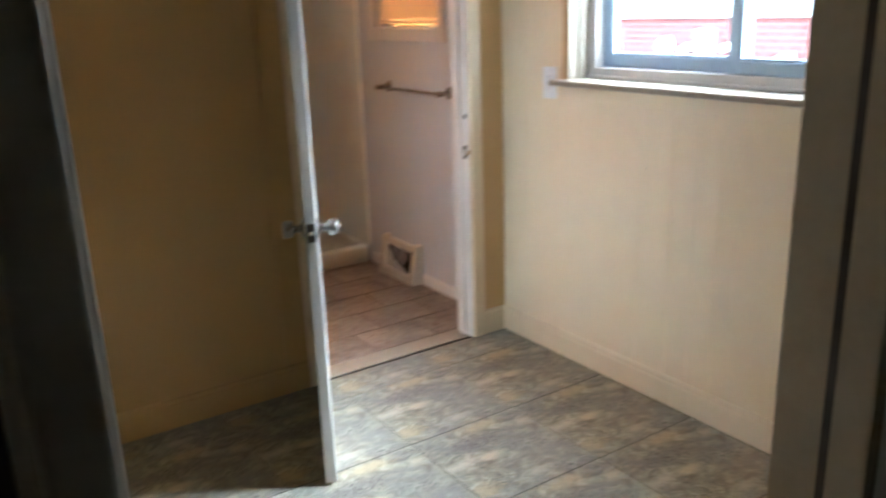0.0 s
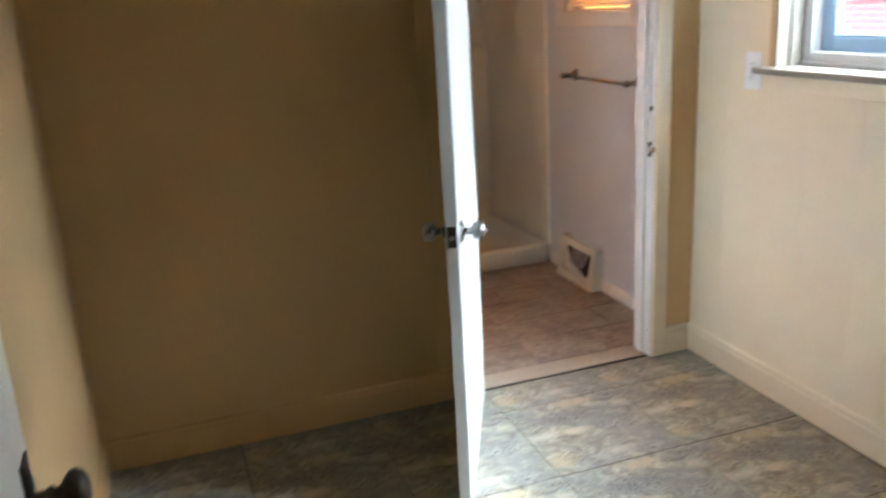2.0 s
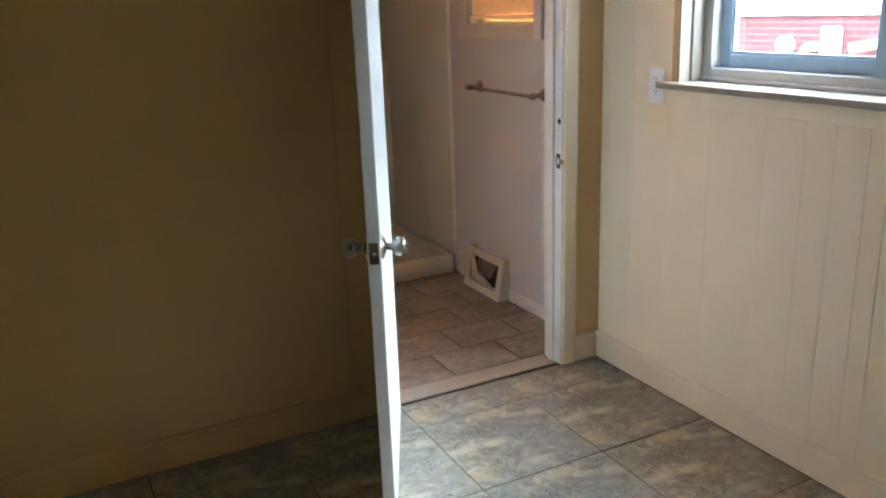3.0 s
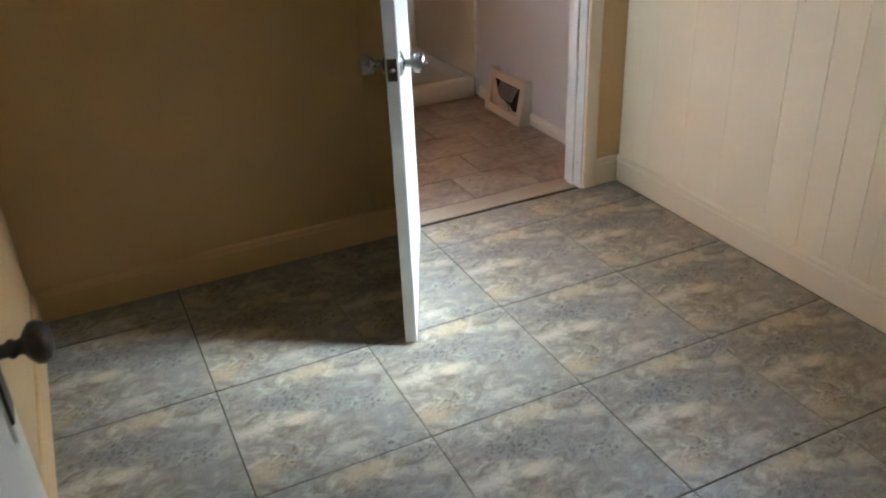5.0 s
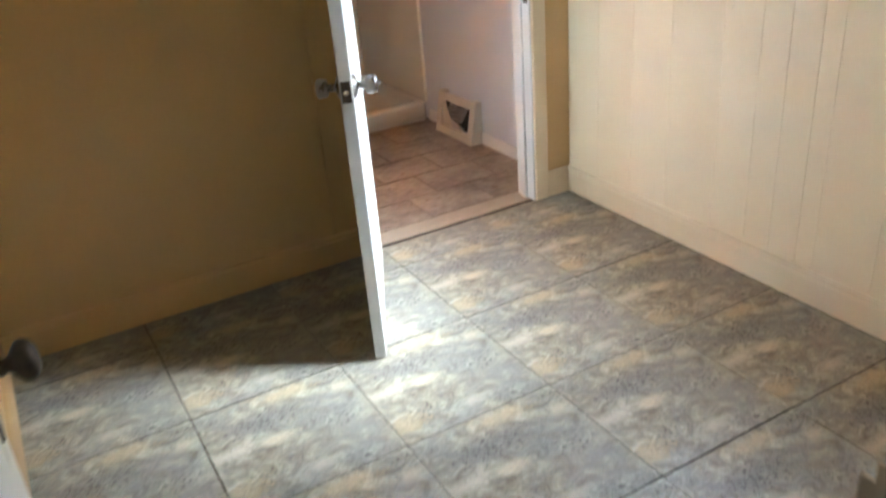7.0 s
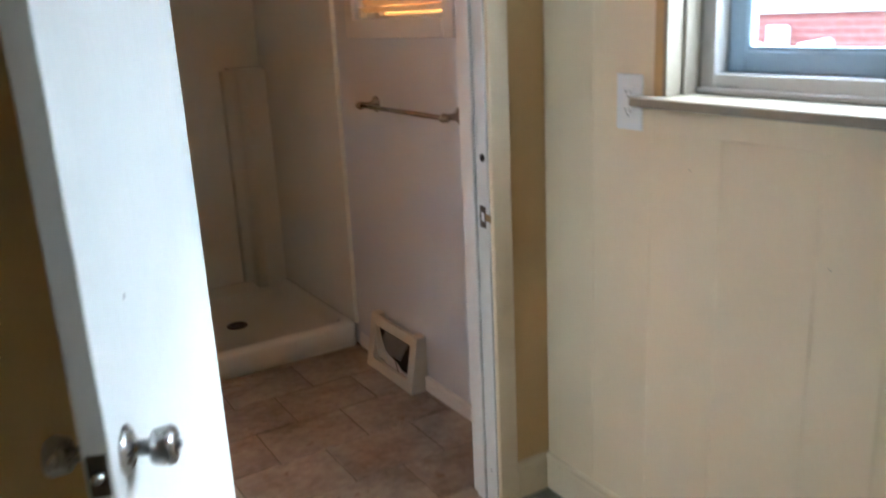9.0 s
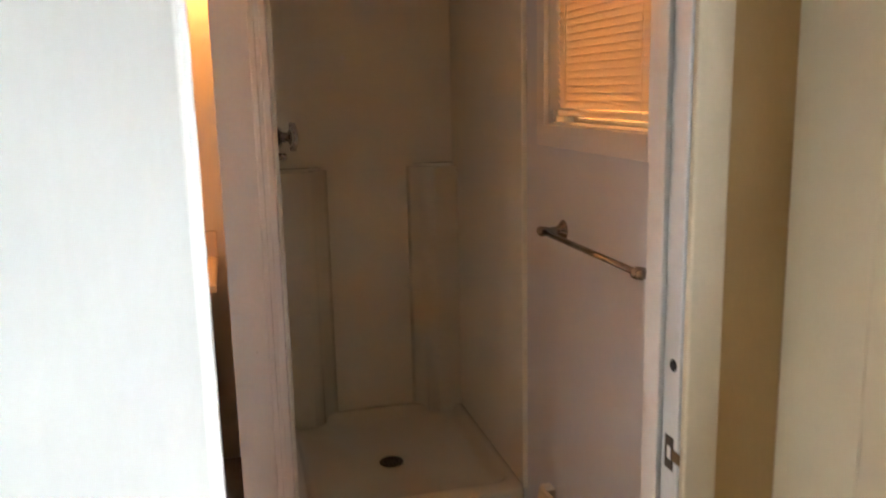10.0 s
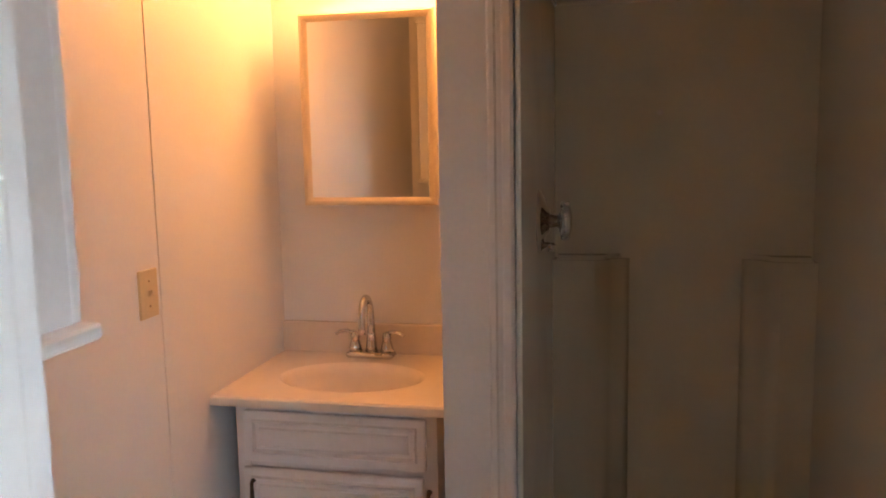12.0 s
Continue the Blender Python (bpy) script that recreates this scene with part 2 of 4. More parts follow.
AMBER = see_through("amber_sheet", (0.95, 0.64, 0.34), 0.34)
STEEL = surface("brushed_steel", (0.30, 0.295, 0.285), (0.42, 0.41, 0.40), 0.28, 20, 200, 0.05, 1.0)
NICKEL = surface("satin_nickel", (0.27, 0.245, 0.215), (0.38, 0.35, 0.31), 0.22, 20, 150, 0.03, 1.0)
CHROME = surface("chrome", (0.52, 0.52, 0.52), (0.60, 0.60, 0.60), 0.06, 10, 100, 0.0, 1.0, rough_vary=0.03)
BRONZE = surface("dark_bronze", (0.045, 0.035, 0.028), (0.12, 0.09, 0.065), 0.35, 30, 120, 0.1, 0.8)
BRASS = surface("aged_brass", (0.24, 0.16, 0.08), (0.42, 0.30, 0.15), 0.35, 40, 150, 0.1, 1.0)
DARK = surface("dark_hollow", (0.01, 0.01, 0.01), (0.025, 0.022, 0.02), 0.9, 10, 60, 0)
PLASTIC = surface("white_plastic", (0.84, 0.85, 0.86), (0.88, 0.89, 0.90), 0.35, 8, 90, 0.02)
ALMOND = surface("almond_plastic", (0.62, 0.50, 0.28), (0.70, 0.57, 0.34), 0.4, 8, 90, 0.02)
FIBRE = surface("shower_fibreglass", (0.83, 0.85, 0.78), (0.88, 0.90, 0.83), 0.15, 1.2, 70, 0.04)
MARBLE = surface("cream_cultured_marble", (0.74, 0.66, 0.58), (0.80, 0.73, 0.65), 0.18, 4, 40, 0.01)
CABINET = surface("white_cabinet_paint", (0.66, 0.64, 0.64), (0.74, 0.72, 0.72), 0.4, 3, 70, 0.05)
FRAME_WOOD = surface("cream_painted_wood", (0.66, 0.55, 0.38), (0.74, 0.63, 0.46), 0.4, 6, 70, 0.08)
VENT_PAINT = surface("cream_metal_paint", (0.63, 0.61, 0.53), (0.71, 0.69, 0.61), 0.45, 6, 60, 0.1, spots=((0.2, 0.16, 0.12), 25, 0.68))
SLAT = see_through("white_blind_slat", (0.92, 0.87, 0.83), 0.58)
BRICK = brick_material()
SIDING = surface("pale_siding", (0.42, 0.46, 0.46), (0.50, 0.54, 0.54), 0.6, 2, 30, 0.1)
SHINGLE = surface("grey_shingle", (0.10, 0.10, 0.11), (0.20, 0.20, 0.20), 0.9, 5, 40, 0.3)
METERGREY = surface("pale_grey_metal", (0.55, 0.56, 0.58), (0.66, 0.67, 0.68), 0.5, 5, 50, 0.05)
GRASS = surface("rough_grass_ground", (0.05, 0.06, 0.025), (0.13, 0.12, 0.06), 0.95, 0.8, 14, 0.5)
HALL_WOOD = surface("brown_hall_wood", (0.22, 0.14, 0.08), (0.36, 0.24, 0.14), 0.4, 6, 60, 0.1, stretch=(1, 0.15, 1))
MIRROR, _n, _l, _b = nodes_of("mirror_silver")
_b.inputs["Metallic"].default_value, _b.inputs["Roughness"].default_value = 1.0, 0.01
_b.inputs["Base Color"].default_value = (0.86, 0.87, 0.86, 1)
BULB = glowing("lit_globe", (1.0, 0.36, 0.095), 2.3)


# ---- building blocks ----
def cut_box(bm, a, b, bevel=0.0, segments=2):
    """A box between two corners, with rounded edges."""
    lo = [min(p, q) for p, q in zip(a, b)]
    hi = [max(p, q) for p, q in zip(a, b)]
    m = Matrix.LocRotScale([(p + q) / 2 for p, q in zip(lo, hi)], None, [q - p for p, q in zip(lo, hi)])
    made = bmesh.ops.create_cube(bm, size=1, matrix=m)["verts"]
    if bevel:
        edges = {e for v in made for e in v.link_edges}
        bmesh.ops.bevel(bm, geom=list(edges), offset=bevel, segments=segments, affect="EDGES", profile=0.5)
    return bm


def box(a, b, bevel=0.0, segments=2):
    return cut_box(bmesh.new(), a, b, bevel, segments)


def turned(profile, m=None, sides=24, bm=None):
    """A shape turned on its z axis from (radius, height) steps, then posed by m."""
    bm = bm or bmesh.new()
    rings = []
    for r, z in profile:
        if r < 1e-6:
            rings.append([bm.verts.new((0, 0, z))])
        else:
            rings.append([bm.verts.new((r * math.cos(2 * math.pi * k / sides), r * math.sin(2 * math.pi * k / sides), z)) for k in range(sides)])
    made = [v for ring in rings for v in ring]
    for p, q in zip(rings, rings[1:]):
        for k in range(sides):
            k2 = (k + 1) % sides
            if len(p) == 1 and len(q) == 1:
                continue
            if len(p) == 1:
                bm.faces.new((p[0], q[k2], q[k]))
            elif len(q) == 1:
                bm.faces.new((p[k], p[k2], q[0]))
            else:
                bm.faces.new((p[k], p[k2], q[k2], q[k]))
    if len(rings[0]) > 1:
        bm.faces.new(list(reversed(rings[0])))
    if len(rings[-1]) > 1:
        bm.faces.new(rings[-1])
    if m:
        bmesh.ops.transform(bm, matrix=m, verts=made)
    bmesh.ops.recalc_face_normals(bm, faces=bm.faces)
    for f in bm.faces:
        f.smooth = True
    return bm


def tube(points, radius, sides=12, bm=None, radii=None):
    """A round bar along a line of points."""
    bm = bm or bmesh.new()
    pts = [Vector(p) for p in points]
    rings, side = [], None
    for i, p in enumerate(pts):
        d = (pts[min(i + 1, len(pts) - 1)] - pts[max(i - 1, 0)]).normalized()
        if side is None:
            side = d.orthogonal().normalized()
        side = (side - d * side.dot(d)).normalized()
        other = d.cross(side)
        r = radii[i] if radii else radius
        rings.append([bm.verts.new(p + r * (math.cos(2 * math.pi * k / sides) * side + math.sin(2 * math.pi * k / sides) * other)) for k in range(sides)])
    for p, q in zip(rings, rings[1:]):
        for k in range(sides):
            f = bm.faces.new((p[k], p[(k + 1) % sides], q[(k + 1) % sides], q[k]))
            f.smooth = True
    bm.faces.new(list(reversed(rings[0])))
    bm.faces.new(rings[-1])
    return bm


def prism(outline, axis, lo, hi, bm=None):
    """An outline of 2D points drawn out along an axis: 'x' takes (y, z), 'y' takes (x, z), 'z' takes (x, y)."""
    bm = bm or bmesh.new()
    def put(p, h):
        return {"x": (h, p[0], p[1]), "y": (p[0], h, p[1]), "z": (p[0], p[1], h)}[axis]
    a = [bm.verts.new(put(p, lo)) for p in outline]
    b = [bm.verts.new(put(p, hi)) for p in outline]
    n = len(outline)
    bm.faces.new(a)
    bm.faces.new(list(reversed(b)))
    for k in range(n):
        bm.faces.new((a[k], b[k], b[(k + 1) % n], a[(k + 1) % n]))
    bmesh.ops.recalc_face_normals(bm, faces=bm.faces)
    return bm


def mesh_of(name, bm, material):
    me = bpy.data.meshes.new(name)
    bm.to_mesh(me)
    bm.free()
    me.materials.append(material)
    return me


def thing(name, at, label, category, kind="", group="", turn=0.0):
    """An empty at a thing's base, which carries its parts."""
    ob = new(name)
    ob.empty_display_size = 0.05
    ob.matrix_basis = pose(*at, 0, 0, turn)
    return tagged(ob, label, category, group, kind)


def part(name, bm, material, parent, label="", local=False):
    """One mesh under a thing or a part; its bmesh is in the world's metres, or with local in its thing's."""
    if not local:
        root = parent
        shift = Vector((0, 0, 0))
        while root is not None:
            shift += root.location
            root = root.parent
        bmesh.ops.translate(bm, vec=-shift, verts=bm.verts)
    ob = new(name, mesh_of(name, bm, material))
    ob.parent = parent
    if label:
        ob["label"] = label
    return ob


def setting(name, bm, material, label, category):
    return tagged(new(name, mesh_of(name, bm, material)), label, category, kind="structure")


# ---- the plan ----
EAST, NORTH, WEST, SOUTH = 1.378, 1.095, -0.897, -1.25       # faces of the room
B_EAST, B_WEST, B_SOUTH, B_NORTH = 1.42, -0.245, 1.205, 3.215  # faces of the bathroom
TOP = 2.36
DOOR_L, DOOR_R, DOOR_H = 0.452, 1.188, 2.04                    # bathroom doorway
GATE_L, GATE_R = -0.803, -0.085                                # doorway to the hall
WIN_S, WIN_N, WIN_B, WIN_T = -0.69, 0.685, 1.172, 2.02         # room window
BW_S, BW_N, BW_B, BW_T = 1.62, 2.25, 1.36, 2.05                # bathroom window
OUT = 1.585                                                     # outer face of the east wall

# floors: dark beds, on which the tiles lie
room_floor = setting("floor_room", box((WEST - 0.1, SOUTH - 0.11, -0.06), (EAST + 0.1, NORTH + 0.020, -0.003)), GROUT, "grey and cream stone-look vinyl tile floor, worn joints", "floor")
bath_floor = setting("floor_bath", box((B_WEST - 0.05, NORTH + 0.020, -0.06), (B_EAST + 0.05, 3.45, 0.001)), TAN_JOINT, "tan and brown bathroom floor tiles in running bond", "floor")
setting("floor_hall", box((-2.2, -3.6, -0.06), (1.2, SOUTH - 0.11, -0.004)), HALL_WOOD, "brown wooden hall floor behind the doorway", "floor")

# east wall of the room, with its window opening
bm = bmesh.new()
cut_box(bm, (EAST + 0.006, -1.36, 0), (OUT, WIN_S, TOP))
cut_box(bm, (EAST + 0.006, WIN_N, 0), (OUT, NORTH + 0.11, TOP))
cut_box(bm, (EAST + 0.006, WIN_S, 0), (OUT, WIN_N, WIN_B - 0.025))
cut_box(bm, (EAST + 0.006, WIN_S, WIN_T), (OUT, WIN_N, TOP))
wall_east = setting("wall_east", bm, PANEL, "cream painted wall of grooved vertical panelling below a window", "wall")
# bathroom's east wall
bm = bmesh.new()
cut_box(bm, (B_EAST, NORTH + 0.11, 0), (OUT, BW_S, TOP))
cut_box(bm, (B_EAST, BW_N, 0), (OUT, 3.6, TOP))
cut_box(bm, (B_EAST, BW_S, 0), (OUT, BW_N, BW_B))
cut_box(bm, (B_EAST, BW_S, BW_T), (OUT, BW_N, TOP))
setting("wall_bath_east", bm, BATH_BLUE, "plain bluish-white painted bathroom wall with a small window", "wall")
# wall between the room and the bathroom, with the doorway
bm = bmesh.new()
cut_box(bm, (WEST - 0.1, NORTH, 0), (0.2770, NORTH + 0.004, TOP))            # a panel seam left of the casing
cut_box(bm, (0.2795, NORTH, 0), (DOOR_L - 0.02, NORTH + 0.004, TOP))
cut_box(bm, (WEST - 0.1, NORTH + 0.004, 0), (DOOR_L - 0.02, NORTH + 0.055, TOP))
cut_box(bm, (DOOR_R + 0.02, NORTH, 0), (EAST + 0.006, NORTH + 0.055, TOP))
cut_box(bm, (DOOR_L - 0.02, NORTH, DOOR_H + 0.02), (DOOR_R + 0.02, NORTH + 0.055, TOP))
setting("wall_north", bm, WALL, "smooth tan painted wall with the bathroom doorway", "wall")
bm = bmesh.new()
cut_box(bm, (B_WEST - 0.1, NORTH + 0.055, 0), (DOOR_L - 0.02, B_SOUTH, TOP))
cut_box(bm, (DOOR_R + 0.02, NORTH + 0.055, 0), (B_EAST, B_SOUTH, TOP))
cut_box(bm, (DOOR_L - 0.02, NORTH + 0.055, DOOR_H + 0.02), (DOOR_R + 0.02, B_SOUTH, TOP))
setting("wall_bath_south", bm, BATH_WALL, "white painted bathroom wall round the doorway", "wall")
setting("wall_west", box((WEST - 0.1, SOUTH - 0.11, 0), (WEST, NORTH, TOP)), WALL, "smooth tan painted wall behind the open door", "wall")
# south wall with the doorway to the hall
bm = bmesh.new()
cut_box(bm, (-2.2, SOUTH - 0.11, 0), (GATE_L - 0.02, SOUTH, TOP))
cut_box(bm, (GATE_R + 0.02, SOUTH - 0.11, 0), (EAST + 0.006, SOUTH, TOP))
cut_box(bm, (GATE_L - 0.02, SOUTH - 0.11, 2.06), (GATE_R + 0.02, SOUTH, TOP))
setting("wall_south", bm, WALL, "beige painted wall with the hall doorway", "wall")
bm = bmesh.new()
cut_box(bm, (-2.3, -3.6, 0), (-2.2, SOUTH, TOP))
cut_box(bm, (1.2, -3.6, 0), (1.3, SOUTH - 0.11, TOP))
cut_box(bm, (-2.3, -3.7, 0), (1.3, -3.6, TOP))
setting("wall_hall", bm, HALL_PAINT, "plain beige walls of the hall behind the doorway", "wall")
# bathroom's other walls
setting("wall_bath_west", box((B_WEST - 0.1, B_SOUTH, 0), (B_WEST, 2.484, TOP)), BATH_WALL, "white painted panel wall beside the vanity", "wall")
setting("wall_bath_niche", box((B_WEST - 0.1, 2.488, 0), (B_WEST + 0.001, B_NORTH + 0.1, TOP)), BATH_WALL, "white painted panel wall beside the vanity", "wall")
setting("wall_bath_north", box((B_WEST + 0.001, B_NORTH, 0), (0.55, B_NORTH + 0.1, TOP)), BATH_WALL, "white painted wall behind the vanity", "wall")
setting("wall_shower_back", box((0.55, 3.42, 0), (B_EAST, 3.52, TOP)), BATH_WALL, "white painted wall above the shower surround", "wall")
setting("wall_partition", box((0.470, 2.44, 0), (0.612, 3.42, TOP)), BATH_WALL, "white painted partition between vanity and shower", "wall")
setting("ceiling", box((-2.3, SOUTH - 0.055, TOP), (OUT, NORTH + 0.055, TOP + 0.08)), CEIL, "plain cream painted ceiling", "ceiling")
setting("ceiling_hall", box((-2.3, -3.7, TOP), (OUT, SOUTH - 0.055, TOP + 0.08)), HALL_PAINT, "plain pale hall ceiling", "ceiling")
setting("ceiling_bath", box((-2.3, NORTH + 0.055, TOP), (OUT, 3.6, TOP + 0.08)), BATH_CEIL, "plain white painted bathroom ceiling", "ceiling")


# baseboards: a plain board with a rounded top lip
def baseboard(name, a, b, face, high=0.118, material=None, thick=0.013):
    """Along a wall from a to b (x, y); face is the way it looks into the room."""
    a, b, f = Vector((*a, 0)), Vector((*b, 0)), Vector((*face, 0))
    bm = bmesh.new()
    prof = [(0, 0.005), (thick, 0.005), (thick, high - 0.024), (thick * 0.75, high - 0.018), (thick * 0.75, high - 0.006), (thick * 0.35, high), (0, high)]
    ends = [[bm.verts.new(p + f * u + Vector((0, 0, z))) for u, z in prof] for p in (a, b)]
    n = len(prof)
    for k in range(n):
        bm.faces.new((ends[0][k], ends[1][k], ends[1][(k + 1) % n], ends[0][(k + 1) % n]))
    bm.faces.new(ends[0])
    bm.faces.new(list(reversed(ends[1])))
    bmesh.ops.recalc_face_normals(bm, faces=bm.faces)
    return setting(name, bm, material or TRIM, "painted wooden baseboard along the wall" if high > 0.1 else "low white baseboard with a worn top edge", "baseboard")


baseboard("baseboard_east", (EAST, SOUTH), (EAST, NORTH), (-1, 0))
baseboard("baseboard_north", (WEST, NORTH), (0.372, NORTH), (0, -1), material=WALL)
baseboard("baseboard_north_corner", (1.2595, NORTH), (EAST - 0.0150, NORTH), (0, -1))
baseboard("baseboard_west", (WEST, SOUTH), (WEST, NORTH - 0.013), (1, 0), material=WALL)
baseboard("baseboard_bath", (B_EAST, B_SOUTH), (B_EAST, 2.415), (-1, 0), 0.062, WHITE, 0.011)

# ---- trim of the bathroom doorway ----
bm = bmesh.new()
cut_box(bm, (DOOR_R, NORTH - 0.004, 0.002), (DOOR_R + 0.02, B_SOUTH + 0.006, DOOR_H + 0.02), 0.002)
cut_box(bm, (DOOR_L - 0.02, NORTH - 0.004, 0.002), (DOOR_L, B_SOUTH + 0.006, DOOR_H + 0.02), 0.002)
cut_box(bm, (DOOR_L, NORTH - 0.004, DOOR_H), (DOOR_R, B_SOUTH + 0.006, DOOR_H + 0.02), 0.002)
cut_box(bm, (DOOR_R - 0.011, NORTH + 0.042, 0.002), (DOOR_R, NORTH + 0.082, DOOR_H), 0.003)
cut_box(bm, (DOOR_L, NORTH + 0.042, 0.002), (DOOR_L + 0.011, NORTH + 0.082, DOOR_H), 0.003)
cut_box(bm, (DOOR_L + 0.011, NORTH + 0.042, DOOR_H - 0.011), (DOOR_R - 0.011, NORTH + 0.082, DOOR_H), 0.003)
jamb_bath = setting("trim_bath_jamb", bm, WHITE, "white painted door jamb with stops and chipped paint", "door jamb")
bm = bmesh.new()
cut_box(bm, (DOOR_R + 0.006, NORTH - 0.016, 0.002), (DOOR_R + 0.069, NORTH, DOOR_H + 0.075), 0.005)
cut_box(bm, (DOOR_L - 0.08, NORTH - 0.016, 0.002), (DOOR_L - 0.006, NORTH, DOOR_H + 0.075), 0.005)
cut_box(bm, (DOOR_L - 0.006, NORTH - 0.016, DOOR_H + 0.008), (DOOR_R + 0.006, NORTH, DOOR_H + 0.075), 0.005)
setting("trim_bath_casing", bm, TRIM, "beige painted flat casing round the bathroom doorway", "door casing")
bm = bmesh.new()
cut_box(bm, (DOOR_R + 0.006, B_SOUTH, 0.002), (DOOR_R + 0.066, B_SOUTH + 0.014, DOOR_H + 0.07), 0.004)
cut_box(bm, (DOOR_L - 0.066, B_SOUTH, 0.002), (DOOR_L - 0.006, B_SOUTH + 0.014, DOOR_H + 0.07), 0.004)
cut_box(bm, (DOOR_L - 0.006, B_SOUTH, DOOR_H + 0.008), (DOOR_R + 0.006, B_SOUTH + 0.014, DOOR_H + 0.07), 0.004)
setting("trim_bath_casing_inner", bm, WHITE, "white painted casing on the bathroom side", "door casing")
setting("trim_threshold", box((DOOR_L + 0.001, NORTH + 0.020, -0.004), (DOOR_R - 0.001, NORTH + 0.125, 0.006), 0.003), THRESH, "tan threshold strip in the bathroom doorway", "threshold")

strike = thing("strike_plate", (DOOR_R, NORTH + 0.018, 0.856), "worn brass strike plate set into the white jamb", "strike plate")
bm = bmesh.new()
for z0, z1 in ((-0.029, -0.012), (0.012, 0.029)):
    cut_box(bm, (-0.0016, -0.012, z0), (0.002, 0.014, z1), 0.0006)
for y0, y1 in ((-0.012, -0.006), (0.008, 0.014)):
    cut_box(bm, (-0.0016, y0, -0.012), (0.002, y1, 0.012))
part("plate", bm, BRONZE, strike, "", True)
part("lip", box((-0.0022, -0.034, -0.010), (0.0, -0.011, 0.010), 0.0008), BRASS, strike, "curved brass lip", True)
part("recess", box((-0.0006, -0.006, -0.012), (0.002, 0.008, 0.012)), WHITE, strike, "painted-over latch hole", True)
bolt_hole = thing("bolt_hole", (DOOR_R, NORTH + 0.014, 1.011), "dark drilled hole with split paint in the jamb", "hole")
part("rim", turned([(0.0105, -0.0005), (0.0105, 0.0012), (0.0085, 0.0016)], pose(0, 0, 0, 0, -90, 0), 18), DARK, bolt_hole, "", True)

# ---- trim of the hall doorway ----
bm = bmesh.new()
cut_box(bm, (GATE_L - 0.02, SOUTH - 0.104, 0.002), (GATE_L, SOUTH - 0.003, 2.06), 0.003)
cut_box(bm, (GATE_L - 0.012, SOUTH - 0.114, 0.002), (GATE_L + 0.022, SOUTH - 0.048, 2.03), 0.004)
setting("trim_hall_jamb_hinge", bm, OLD_WHITE, "aged white painted hinge jamb of the hall doorway", "door jamb")
bm = bmesh.new()
cut_box(bm, (GATE_R, SOUTH - 0.118, 0.002), (GATE_R + 0.02, SOUTH - 0.003, 2.06), 0.003)
cut_box(bm, (GATE_R - 0.012, SOUTH - 0.118, 0.002), (GATE_R, SOUTH - 0.075, 2.03), 0.004)
cut_box(bm, (GATE_L, SOUTH - 0.118, 2.03), (GATE_R, SOUTH - 0.003, 2.06), 0.003)
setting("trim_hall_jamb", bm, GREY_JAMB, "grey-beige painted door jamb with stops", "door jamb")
# dark strips set into the gaps: right beside the stop, left beside the casing
bm = bmesh.new()
cut_box(bm, (GATE_R - 0.0035, SOUTH - 0.075, 0.002), (GATE_R, SOUTH - 0.062, 2.03))
cut_box(bm, (GATE_L - 0.048, SOUTH - 0.122, 0.002), (GATE_L - 0.0215, SOUTH - 0.111, 2.06))
setting("trim_dark_strips", bm, DARK_BROWN, "dark brown strips in the gaps beside the door stop and casing", "weatherstrip")
bm = bmesh.new()
cut_box(bm, (GATE_L - 0.0205, SOUTH - 0.126, 0.002), (GATE_L - 0.012, SOUTH - 0.106, 2.06), 0.004, 3)
for side, x in ((-1, GATE_L - 0.049), (1, GATE_R + 0.008)):
    cut_box(bm, (x, SOUTH - 0.132, 0.002), (x + side * 0.075, SOUTH - 0.11, 2.12), 0.006)
    cut_box(bm, (x + side * 0.055, SOUTH - 0.142, 0.002), (x + side * 0.075, SOUTH - 0.13, 2.12), 0.004)
setting("trim_hall_casing", bm, OLD_WHITE, "white moulded casing on the hall side", "door casing")
gate_strike = thing("strike_plate", (GATE_R, SOUTH - 0.018, 0.85), "painted-over strike plate with a dark latch hole", "strike plate")
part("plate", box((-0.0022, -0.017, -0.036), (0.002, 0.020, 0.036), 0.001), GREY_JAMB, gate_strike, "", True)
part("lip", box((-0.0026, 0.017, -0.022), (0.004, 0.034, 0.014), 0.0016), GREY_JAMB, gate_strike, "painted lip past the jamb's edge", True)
part("latch_hole", box((-0.0035, -0.009, -0.013), (0.0, 0.007, 0.013), 0.002), DARK, gate_strike, "", True)
for z in (-0.025, 0.025):
    part("screw", turned([(0.0035, 0), (0.0035, 0.0008), (0.002, 0.0014)], pose(-0.002, 0, z, 0, -90, 0), 10), BRASS, gate_strike, "", True)


